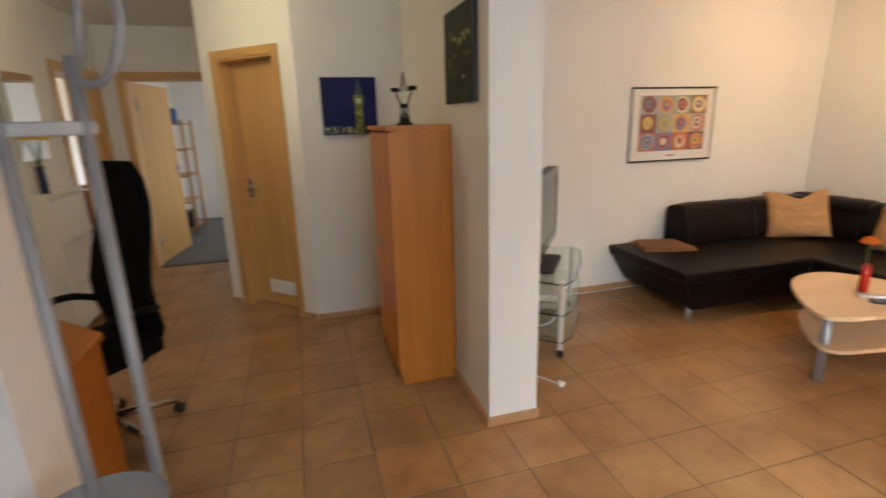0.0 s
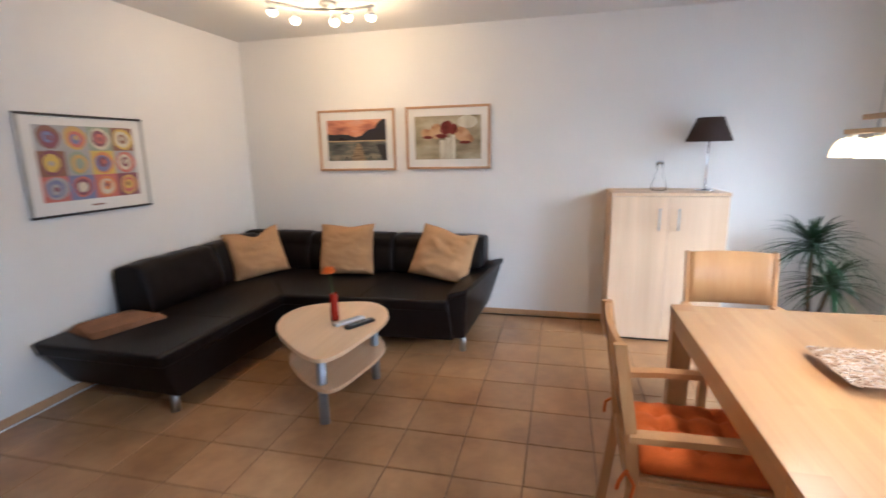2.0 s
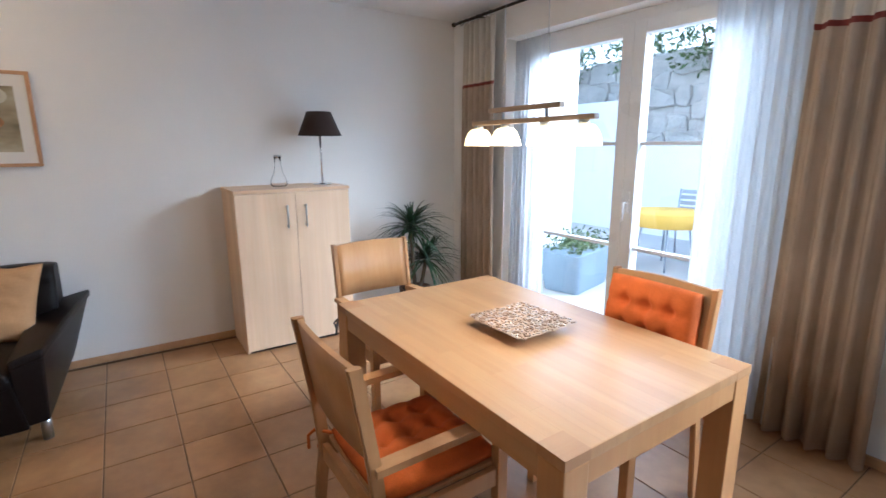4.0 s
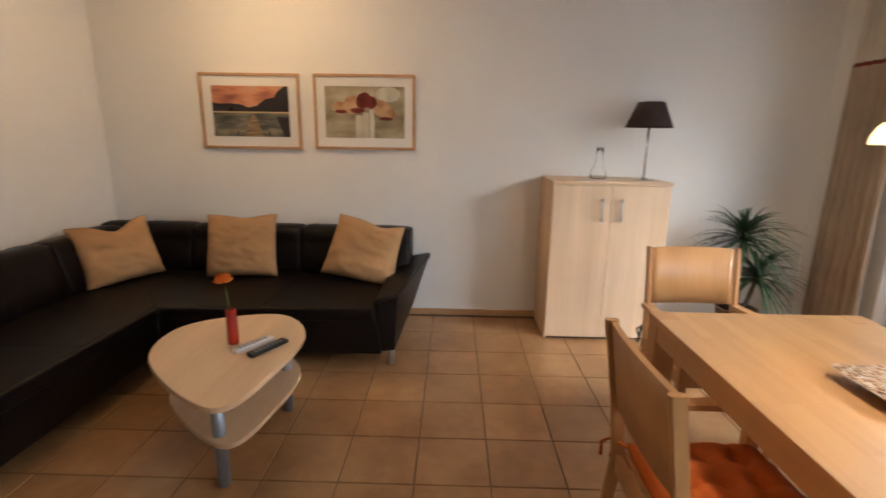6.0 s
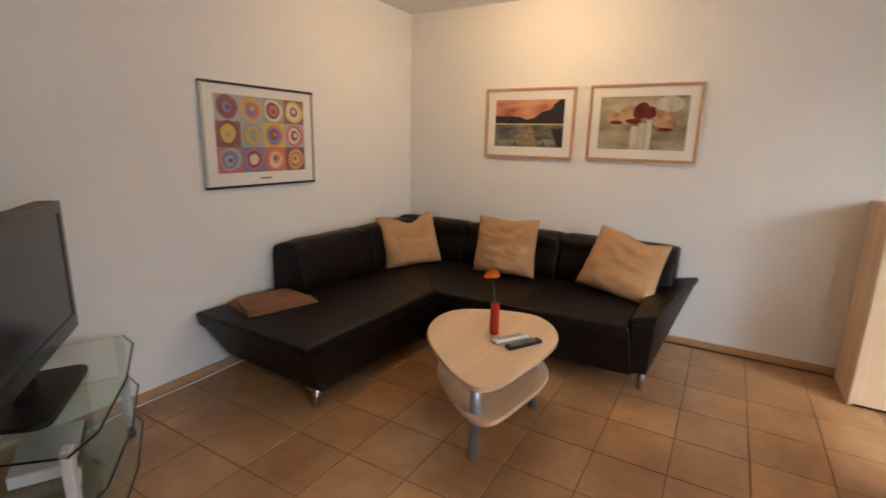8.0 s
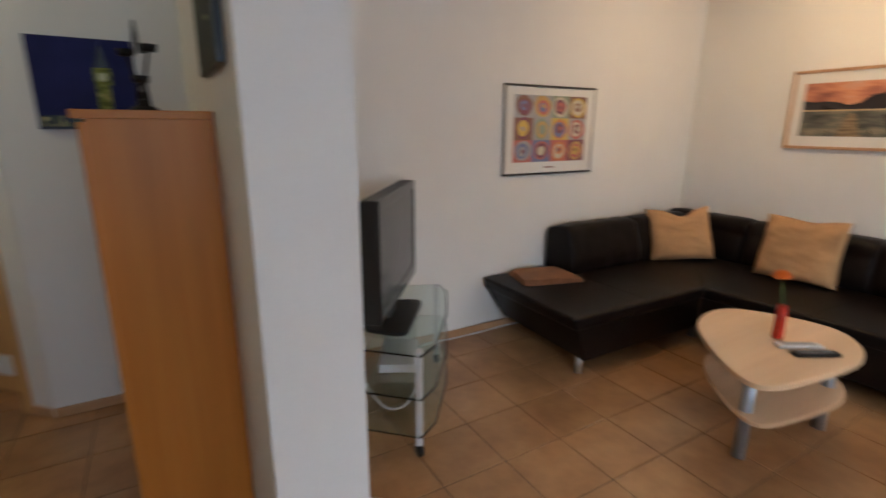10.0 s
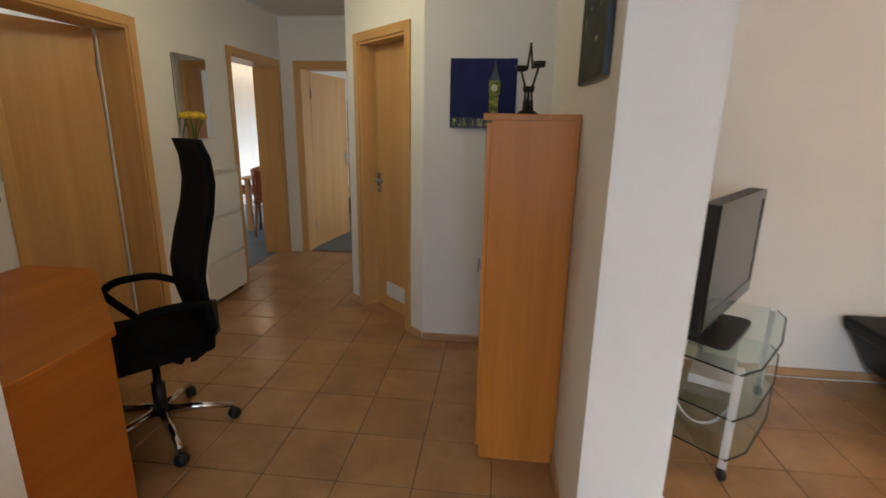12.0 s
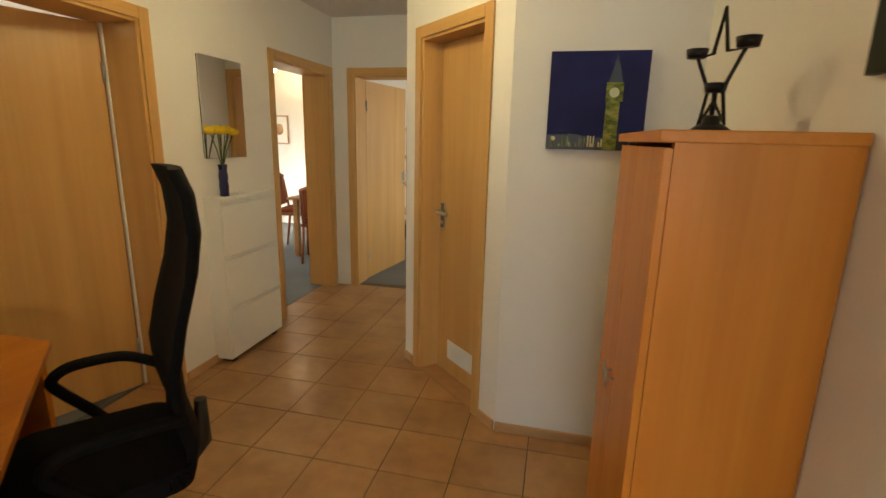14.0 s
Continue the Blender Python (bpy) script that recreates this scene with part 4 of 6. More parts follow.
plant = thing("house_plant", "dark green dragon tree with two leaf rosettes", "plant", pose(4.50, -0.93, 0))
part("pot", lathe(bmesh.new(), [(0.0, 0.0), (0.10, 0.0), (0.135, 0.24), (0.14, 0.25), (0.125, 0.25), (0.12, 0.22), (0.0, 0.22)], sides=28), TERRACOTTA, plant, "brown plant pot")
part("soil", lathe(bmesh.new(), [(0.0, 0.221), (0.119, 0.221), (0.118, 0.228), (0.0, 0.232)], sides=20), SOIL, plant)
rl = random.Random(21)
for tx, ty, tz, size, n in ((0.0, 0.03, 0.74, 0.42, 130), (0.02, -0.12, 0.46, 0.40, 110)):
    part("trunk", tube(bmesh.new(), [(0, 0, 0.22), (tx * 0.6, ty * 0.6, tz * 0.6), (tx, ty, tz)], [0.02, 0.017, 0.015], 8), BARK, plant, "thin ringed trunk")
    bm = bmesh.new()
    for k in range(n):
        a, lift = rl.uniform(0, 2 * math.pi), rl.uniform(-0.15, 1.25)
        L, w2 = size * rl.uniform(0.75, 1.1), rl.uniform(0.006, 0.011)
        d = Vector((math.cos(a), math.sin(a), 0))
        s = Vector((-d.y, d.x, 0))
        prev = None
        for i in range(6):
            t = i / 5
            p = Vector((tx, ty, tz + rl.uniform(-0.004, 0.004) + 0.04 * lift)) + d * (L * t * math.cos(lift * 0.8)) + Vector((0, 0, 1)) * (L * (t * math.sin(lift) - 0.55 * t * t))
            wd = w2 * (1 - t ** 2.2) + 0.0008
            cur = [bm.verts.new(p - s * wd), bm.verts.new(p + Vector((0, 0, -0.25 * wd))), bm.verts.new(p + s * wd)]
            if prev:
                for q in range(2):
                    bm.faces.new((prev[q], prev[q + 1], cur[q + 1], cur[q])).smooth = True
            prev = cur
    part("leaf_rosette", bm, LEAF, plant, "rosette of narrow arching leaves")

# ---- dining table and chairs ----
dt = thing("dining_table", "solid oiled beech dining table", "table", pose(1.75, -0.60, 0))
TL, TD, TZ = 1.375, 0.887, 0.71
part("tabletop", box(bmesh.new(), 0, TL, 0, TD, TZ - 0.032, TZ, bevel=0.003), TABLE_WOOD, dt)
for x in (0.0, TL - 0.09):
    for y in (0.0, TD - 0.09):
        part("leg", box(bmesh.new(), x + 0.001, x + 0.089, y + 0.001, y + 0.089, 0, TZ - 0.033, bevel=0.004), CHAIR_WOOD, dt)
        part("leg_inlay", box(bmesh.new(), x - 0.0006, x + 0.0905, y - 0.0006, y + 0.0905, TZ - 0.030, TZ + 0.0006), timber("leg_end_grain", (0.420, 0.230, 0.100), (0.390, 0.205, 0.088), "y", 0.35), dt, "leg top let into the table top")
for a in ((0.09, TL - 0.09, 0.004, 0.03), (0.09, TL - 0.09, TD - 0.03, TD - 0.004)):
    part("apron", box(bmesh.new(), a[0], a[1], a[2], a[3], TZ - 0.10, TZ - 0.033, bevel=0.002), TABLE_WOOD, dt)
for x0, x1 in ((0.004, 0.03), (TL - 0.03, TL - 0.004)):
    part("apron", box(bmesh.new(), x0, x1, 0.09, TD - 0.09, TZ - 0.10, TZ - 0.033, bevel=0.002), CHAIR_WOOD, dt)


def dining_chair(label, m, seat_cloth=None, back_cloth=None):
    """A wooden armchair facing +y, its seat's middle over the origin."""
    c = thing("dining_chair", label, "chair", m, "chairs round the dining table")
    hw = 0.222
    for s in (-1, 1):
        part("front_leg", prism(bmesh.new(), [(s * hw - 0.018, 0.20), (s * hw + 0.018, 0.20), (s * hw + 0.018, 0.24), (s * hw - 0.018, 0.24)], 0, 0.575, 0.004), CHAIR_WOOD, c)
        bm = bmesh.new()
        pts = [(s * hw, -0.25, 0.0), (s * hw, -0.20, 0.40), (s * hw, -0.215, 0.58), (s * hw, -0.262, 0.885)]
        prev = None
        for x, y, z in pts:
            cur = [bm.verts.new((x + a, y + b, z)) for a, b in ((-0.011, -0.02), (0.011, -0.02), (0.011, 0.02), (-0.011, 0.02))]
            if prev:
                for q in range(4):
                    bm.faces.new((prev[q], prev[(q + 1) % 4], cur[(q + 1) % 4], cur[q]))
            else:
                bm.faces.new(list(reversed(cur)))
            prev = cur
        bm.faces.new(prev)
        bmesh.ops.bevel(bm, geom=[e for e in bm.edges if abs(e.verts[0].co.z - e.verts[1].co.z) > 0.05], offset=0.004, segments=2, affect="EDGES")
        part("back_leg", bm, CHAIR_WOOD, c)
        bm = bmesh.new()
        arm = [(s * (hw + 0.004), -0.22, 0.572), (s * (hw + 0.012), -0.05, 0.582), (s * (hw + 0.012), 0.12, 0.584), (s * (hw + 0.004), 0.27, 0.576)]
        prev = None
        for x, y, z in arm:
            cur = [bm.verts.new((x + a, y, z + b)) for a, b in ((-0.024, 0), (0.024, 0), (0.024, 0.022), (-0.024, 0.022))]
            if prev:
                for q in range(4):
                    bm.faces.new((prev[q], prev[(q + 1) % 4], cur[(q + 1) % 4], cur[q]))
            else:
                bm.faces.new(list(reversed(cur)))
            prev = cur
        bm.faces.new(prev)
        bmesh.ops.recalc_face_normals(bm, faces=bm.faces[:])
        part("armrest", bm, CHAIR_WOOD, c)
        part("side_rail", box(bmesh.new(), s * hw - 0.011, s * hw + 0.011, -0.19, 0.20, 0.36, 0.42, bevel=0.003), CHAIR_WOOD, c)
    part("front_rail", box(bmesh.new(), -hw + 0.018, hw - 0.018, 0.212, 0.234, 0.36, 0.42, bevel=0.003), CHAIR_WOOD, c)
    part("back_rail", box(bmesh.new(), -hw + 0.015, hw - 0.015, -0.212, -0.19, 0.36, 0.42, bevel=0.003), CHAIR_WOOD, c)
    part("seat", box(bmesh.new(), -hw + 0.012, hw - 0.012, -0.185, 0.235, 0.4205, 0.435, bevel=0.004), CHAIR_WOOD, c)
    bm = bmesh.new()
    n = 12
    rows = []
    for z, y in ((0.60, -0.214), (0.73, -0.234), (0.88, -0.258)):
        for dy in (-0.009, 0.009):
            rows.append([bm.verts.new(((2 * i / n - 1) * (hw - 0.0115), y + dy - 0.016 * (1 - (2 * i / n - 1) ** 2), z + 0.008 * (z > 0.8) * (1 - (2 * i / n - 1) ** 2))) for i in range(n + 1)])
    for a, b in ((0, 2), (2, 4), (3, 1), (5, 3), (1, 0), (4, 5)):
        for i in range(n):
            f = bm.faces.new((rows[a][i], rows[a][i + 1], rows[b][i + 1], rows[b][i]))
            f.smooth = a not in (1, 4)
    for i in (0, n):
        for a, b, cc, d in ((0, 1, 3, 2), (2, 3, 5, 4)):
            bm.faces.new((rows[a][i], rows[b][i], rows[cc][i], rows[d][i]))
    bmesh.ops.recalc_face_normals(bm, faces=bm.faces[:])
    part("backrest", bm, CHAIR_WOOD, c, "bent beech back panel")
    if seat_cloth:
        q = part("seat_cushion", tufted(0.41, 0.41, 0.065), seat_cloth, c, "tufted seat cushion")
        q.matrix_basis = pose(0, 0.02, 0.437)
        for s in (-1, 1):
            bm = tube(bmesh.new(), [(s * 0.19, -0.18, 0.46), (s * 0.235, -0.225, 0.465), (s * 0.25, -0.245, 0.44), (s * 0.235, -0.25, 0.40)], 0.006, 6)
            tube(bm, [(s * 0.235, -0.225, 0.465), (s * 0.25, -0.20, 0.43), (s * 0.255, -0.21, 0.38)], 0.006, 6)
            part("tie", bm, seat_cloth, c, "cloth tie round the back leg")
    if back_cloth:
        q = part("back_pad", tufted(0.40, 0.42, 0.085), back_cloth, c, "tufted orange back cushion")
        q.matrix_basis = pose(0, -0.205, 0.665, -82, 0, 0)
    return c


def tufted(w, d, t):
    """A flat cushion with nine buttoned hollows, lying on z = 0."""
    bm = bmesh.new()
    n = 26
    tops, lows = {}, {}
    for i in range(n + 1):
        for j in range(n + 1):
            u, v = 2 * i / n - 1, 2 * j / n - 1
            edge = (max(0.0, (1 - u ** 6) * (1 - v ** 6))) ** 0.5
            tuft = 0.0
            for a in (-0.5, 0, 0.5):
                for b in (-0.5, 0, 0.5):
                    r2_ = (u - a) ** 2 + (v - b) ** 2
                    tuft += math.exp(-r2_ / 0.012) + 0.25 * math.exp(-((u - a) ** 2) / 0.004) * (abs(v) < 0.95) / 3 + 0.25 * math.exp(-((v - b) ** 2) / 0.004) * (abs(u) < 0.95) / 3
            z = t * (0.45 + 0.55 * edge) - 0.55 * t * min(1, tuft) * edge + 0.004 * noise.noise(Vector((u * 5, v * 5, w)))
            sx, sy = u * w / 2 * (1 - 0.03 * abs(v) ** 3), v * d / 2 * (1 - 0.03 * abs(u) ** 3)
            tops[i, j] = bm.verts.new((sx, sy, z))
            lows[i, j] = bm.verts.new((sx * 0.97, sy * 0.97, 0.0))
    for i in range(n):
        for j in range(n):
            bm.faces.new((tops[i, j], tops[i + 1, j], tops[i + 1, j + 1], tops[i, j + 1])).smooth = True
            bm.faces.new((lows[i, j], lows[i, j + 1], lows[i + 1, j + 1], lows[i + 1, j])).smooth = True
    for i in range(n):
        for a, b in (((i, 0), (i + 1, 0)), ((i + 1, n), (i, n)), ((0, i + 1), (0, i)), ((n, i), (n, i + 1))):
            bm.faces.new((tops[b], tops[a], lows[a], lows[b])).smooth = True
    bmesh.ops.recalc_face_normals(bm, faces=bm.faces[:])
    return bm


dining_chair("beech armchair with orange tufted seat cushion at the table's long side", pose(2.35, 0.375, 0, 0, 0, 180), ORANGE)
dining_chair("beech armchair with grey seat cushion at the table's end", pose(3.345, -0.11, 0, 0, 0, 90), GREYCLOTH)
dining_chair("beech armchair with orange back cushion before the terrace door", pose(2.185, -0.505, 0, 0, 0, 0), ORANGE, ORANGE)

plate = thing("decorative_plate", "square brown and pale mosaic plate on the table", "plate", pose(2.425, -0.205, 0.7105, 0, 0, 1) @ Matrix.Diagonal((0.83, 0.83, 1.15, 1)))
bm = bmesh.new()
prism(bm, rounded([(-0.19, -0.19), (0.19, -0.19), (0.19, 0.19), (-0.19, 0.19)], 0.03, 4), 0.018, 0.032, 0.003, [(x * 0.6, y * 0.6) for x, y in rounded([(-0.19, -0.19), (0.19, -0.19), (0.19, 0.19), (-0.19, 0.19)], 0.03, 4)])
prism(bm, rounded([(-0.09, -0.09), (0.09, -0.09), (0.09, 0.09), (-0.09, 0.09)], 0.02, 3), 0.0, 0.0178)
part("dish", bm, STRAW, plate)
bm = bmesh.new()
r3 = random.Random(8)
for i in range(-9, 10):
    for j in range(-9, 10):
        x, y = i * 0.0195 + r3.uniform(-0.006, 0.006), j * 0.0195 + r3.uniform(-0.006, 0.006)
        if max(abs(x), abs(y)) > 0.18:
            continue
        z, a, L, w2 = 0.0315 + r3.uniform(0, 0.004), r3.uniform(0, 3.14), r3.uniform(0.006, 0.013), r3.uniform(0.002, 0.005)
        c, s = math.cos(a), math.sin(a)
        prism(bm, [(x + c * p - s * q, y + s * p + c * q) for p, q in ((-L, -w2), (L, -w2), (L * 0.8, w2), (-L * 0.9, w2))], z - 0.002, z + 0.003, mat=0 if r3.random() < 0.52 else 1)
part("mosaic", bm, [PALECHIP, BROWNCHIP], plate, "pale and brown mosaic chips")

# ---- pendant lamp over the table ----
BARWOOD = timber("grey_brown_lamp_wood", (0.400, 0.290, 0.190), (0.373, 0.263, 0.168), "x", 0.4)
pend = thing("pendant_lamp", "wooden bar pendant lamp with four lit glass shades", "pendant lamp", pose(2.345, -0.115, 0))
part("bar", box(bmesh.new(), -0.30, 0.285, -0.012, 0.012, 1.496, 1.512, bevel=0.003), BARWOOD, pend, "pale wooden bar")
part("upper_bar", box(bmesh.new(), -0.165, 0.19, -0.011, 0.011, 1.538, 1.555, bevel=0.003), BARWOOD, pend, "short pale wooden bar")
part("canopy", box(bmesh.new(), -0.14, 0.14, -0.04, 0.04, 2.475, 2.4995, bevel=0.004), STEEL, pend, "steel ceiling rose")
for x in (-0.10, 0.12):
    part("wire", tube(bmesh.new(), [(x, 0, 1.555), (x * 0.8, 0, 2.476)], 0.0015, 6), STEEL, pend, "thin steel wire")
    part("link", tube(bmesh.new(), [(x, 0, 1.512), (x, 0, 1.539)], 0.006, 8), STEEL, pend, "short steel rod")
for x in (-0.255, -0.09, 0.10, 0.255):
    part("socket", lathe(bmesh.new(), [(0.0, 1.496), (0.016, 1.496), (0.018, 1.483), (0.0, 1.483)], (x, 0, 0), 14), STEEL, pend)
    part("shade", lathe(bmesh.new(), [(0.012, 1.484), (0.03, 1.481), (0.043, 1.466), (0.053, 1.443), (0.056, 1.420), (0.0535, 1.420), (0.0505, 1.443), (0.041, 1.463), (0.028, 1.477), (0.012, 1.480)], (x, 0, 0), 24), SHELL, pend, "lit frosted glass shade")
    lamp("pendant_bulb", "POINT", 1.0, (1.0, 0.78, 0.55), Matrix.Translation((2.345 + x, -0.115, 1.39)), 0.03)

# ---- ceiling spots over the sofa ----
cs = thing("ceiling_spotlight", "ceiling lamp with five lit spot heads", "ceiling lamp", pose(3.97, 2.45, 0))
part("rail", tube(bmesh.new(), [(-0.24, 0.30, 2.455), (-0.02, 0.16, 2.455), (0.06, 0.0, 2.455), (0.10, -0.16, 2.455), (0.06, -0.34, 2.455)], 0.011, 10), STEEL, cs, "curved steel rail")
part("canopy", lathe(bmesh.new(), [(0.0, 2.46), (0.06, 2.46), (0.06, 2.4995), (0.0, 2.4995)], (0.06, 0, 0), 24), STEEL, cs)
for x, y in ((-0.22, 0.27), (0.02, 0.24), (0.15, 0.0), (0.06, -0.14), (0.10, -0.30)):
    part("head", lathe(bmesh.new(), [(0.012, 2.45), (0.02, 2.44), (0.038, 2.395), (0.035, 2.395), (0.018, 2.436), (0.0, 2.437)], (x, y, 0), 20), CHROME, cs)
    part("bulb", lathe(bmesh.new(), [(0.0, 2.43), (0.016, 2.425), (0.033, 2.397), (0.028, 2.378), (0.012, 2.366), (0.0, 2.364)], (x, y, 0), 20), LIT, cs, "lit bulb")
    lamp("spot_bulb", "POINT", 0.92, WARM, Matrix.Translation((3.97 + x, 2.45 + y, 2.335)), 0.03)

# ---- television on its glass stand ----
ST = pose(1.62, 2.735, 0, 0, 0, 55.5)  # x along the front edge, y towards the wall
stand = thing("tv_stand", "three tier glass television stand on castors", "tv stand", ST)
shape = [(0.0, 0.02), (0.12, -0.035), (0.48, -0.06), (0.84, -0.035), (0.96, 0.02), (0.90, 0.36), (0.06, 0.36)]
for z in (0.115, 0.30, 0.505):
    part("glass_shelf", prism(bmesh.new(), rounded(shape, 0.03, 4), z, z + 0.008, 0.002), TVGLASS, stand, "greenish clear glass shelf")
    part("shelf_edge", tube(bmesh.new(), [(x, y, z + 0.004) for x, y in shape[:5]], 0.004, 8), BLACKPLASTIC, stand, "dark shelf edge")
for x, y in ((0.04, 0.03), (0.92, 0.03), (0.12, 0.33), (0.875, 0.33)):
    part("post", box(bmesh.new(), x - 0.024, x + 0.024, y - 0.015, y + 0.015, 0.065, 0.52, bevel=0.006), SILVERMETAL, stand, "silver metal post")
    cst = part("castor", lathe(bmesh.new(), [(0.0, -0.012), (0.028, -0.012), (0.03, 0.0), (0.028, 0.012), (0.0, 0.012)], sides=18), BLACKPLASTIC, stand, "black castor")
    cst.matrix_basis = pose(x, y, 0.030, 90, 0, 30)
    part("castor_fork", box(bmesh.new(), x - 0.01, x + 0.01, y - 0.018, y + 0.018, 0.055, 0.07, bevel=0.003), STEEL, stand)
tv = thing("television", "black flat screen television on a swivel foot", "television", ST @ pose(0.416, 0.19, 0.513, 0, 0, -2.7))
part("foot", prism(bmesh.new(), rounded([(-0.24, -0.10), (0.24, -0.10), (0.20, 0.13), (-0.20, 0.13)], 0.07, 5), 0, 0.018, 0.006), BLACKPLASTIC, tv)
part("neck", box(bmesh.new(), -0.06, 0.06, 0.02, 0.05, 0.016, 0.16, bevel=0.008), BLACKPLASTIC, tv)
part("housing", box(bmesh.new(), -0.40, 0.40, -0.02, 0.055, 0.12, 0.65, bevel=0.012, seg=3), BLACKPLASTIC, tv)
part("bezel", boxes((-0.40, 0.40, -0.028, -0.0195, 0.605, 0.65), (-0.40, 0.40, -0.028, -0.0195, 0.12, 0.185), (-0.40, -0.362, -0.028, -0.0195, 0.185, 0.605), (0.362, 0.40, -0.028, -0.0195, 0.185, 0.605), bevel=0.003), surface("gloss_black", (0.012, 0.012, 0.013), 0.12, relief=0.0), tv)
part("screen", box(bmesh.new(), -0.362, 0.362, -0.024, -0.0205, 0.185, 0.605), SCREEN, tv, "dark grey reflecting screen")
box_rc = thing("set_top_box", "small grey receiver on the stand's middle shelf", "receiver", ST @ pose(0.36, 0.17, 0.309, 0, 0, 6))
part("case", box(bmesh.new(), -0.14, 0.14, -0.09, 0.09, 0.002, 0.045, bevel=0.004), SILVERMETAL, box_rc)
part("front", box(bmesh.new(), -0.138, 0.138, -0.093, -0.0905, 0.005, 0.042, bevel=0.001), BLACKPLASTIC, box_rc)
for pts, lb in (([(0.10, 0.30, 0.315), (0.02, 0.36, 0.40), (0.04, 0.40, 0.52), (0.16, 0.38, 0.60), (0.26, 0.30, 0.66)], "black cable looping behind the television"), ([(0.20, 0.30, 0.32), (0.16, 0.37, 0.22), (0.24, 0.40, 0.10), (0.34, 0.40, 0.02)], "black cable hanging behind the glass shelves")):
    solid("cable", tube(bmesh.new(), bent(pts), 0.004, 8), BLACKPLASTIC, lb, "cable", ST)
solid("cable", tube(bmesh.new(), bent([(0.30, 0.08, 0.318), (0.16, 0.05, 0.30), (0.10, 0.10, 0.22), (0.16, 0.2, 0.16), (0.24, 0.30, 0.20), (0.28, 0.37, 0.30)]), 0.005, 8), WHITEPVC, "white cable looping between the glass shelves", "cable", ST)
cable = thing("extension_cable", "white cable with plug lying on the tiles", "cable")
part("lead", tube(bmesh.new(), bent([(1.25, 2.80, 0.008), (1.27, 2.72, 0.006), (1.31, 2.66, 0.006), (1.38, 2.60, 0.006), (1.43, 2.52, 0.006), (1.445, 2.49, 0.012)]), 0.0045, 8), WHITEPVC, cable)
part("plug", tube(bmesh.new(), [(1.443, 2.495, 0.016), (1.455, 2.465, 0.016)], [0.017, 0.02], 14), WHITEPVC, cable, "round white plug")
solid("antenna_cable", tube(bmesh.new(), [(2.0, 3.70, 0.006), (2.25, 3.765, 0.006), (2.6, 3.76, 0.006), (2.85, 3.768, 0.006), (3.1, 3.76, 0.006)], 0.0045, 8), WHITEPVC, "thin white cable along the skirting", "cable")

# ---- tall cupboard with candle holder ----
wr = thing("tall_cupboard", "orange beech two door cupboard against the partition", "cupboard", pose(0.57, 2.79, 0))
for y in (0.0, 0.65):
    part("side_panel", boxes((0.0185, 0.345, y, y + 0.018, 0.0, 1.465)), CHERRY, wr)
part("bottom_board", boxes((0.02, 0.345, 0.018, 0.65, 0.06, 0.078)), CHERRY, wr)
part("back_panel", boxes((0.335, 0.345, 0.018, 0.65, 0.078, 1.465)), CHERRY, wr)
part("plinth", box(bmesh.new(), 0.04, 0.055, 0.018, 0.65, 0.0, 0.06), CHERRY, wr)
part("top", box(bmesh.new(), -0.012, 0.346, -0.004, 0.672, 1.465, 1.49, bevel=0.003), CHERRY_X, wr)
for y0, y1, hy in ((0.002, 0.333, 0.305), (0.336, 0.666, 0.363)):
    dr = part("door", box(bmesh.new(), 0.0, 0.018, y0, y1, 0.062, 1.455, bevel=0.002), CHERRY, wr)
    bm = bmesh.new()
    tube(bm, [(0.0, hy, 0.80), (-0.022, hy, 0.80)], 0.004)
    tube(bm, [(-0.022, hy, 0.775), (-0.022, hy, 0.825)], 0.005)
    part("handle", bm, STEEL, dr, "small steel handle")
ch = thing("candle_holder", "dark iron star shaped candle holder", "candle holder", pose(0.735, 3.12, 1.49, 0, 0, -67))
part("base", lathe(bmesh.new(), [(0.0, 0), (0.052, 0), (0.05, 0.006), (0.034, 0.018), (0.022, 0.024), (0.02, 0.038), (0.012, 0.044), (0.0, 0.045)], sides=24), IRON, ch)
part("star_frame", tube(bmesh.new(), [(-0.046, 0, 0.022), (-0.026, 0, 0.105), (-0.08, 0, 0.188), (-0.024, 0, 0.192), (0.0, 0, 0.292), (0.024, 0, 0.192), (0.08, 0, 0.188), (0.026, 0, 0.105), (0.046, 0, 0.022), (0.0, 0, 0.078)], 0.005, 8, closed=True), IRON, ch, "bent iron star")
part("stalk", tube(bmesh.new(), [(0, 0, 0.04), (0, 0, 0.102)], 0.006, 8), IRON, ch)
for x, z in ((-0.086, 0.190), (0.086, 0.190), (0.0, 0.098)):
    part("candle_cup", lathe(bmesh.new(), [(0.0, z), (0.023, z), (0.027, z + 0.022), (0.024, z + 0.022), (0.021, z + 0.004), (0.0, z + 0.004)], (x, 0, 0), 18), IRON, ch)

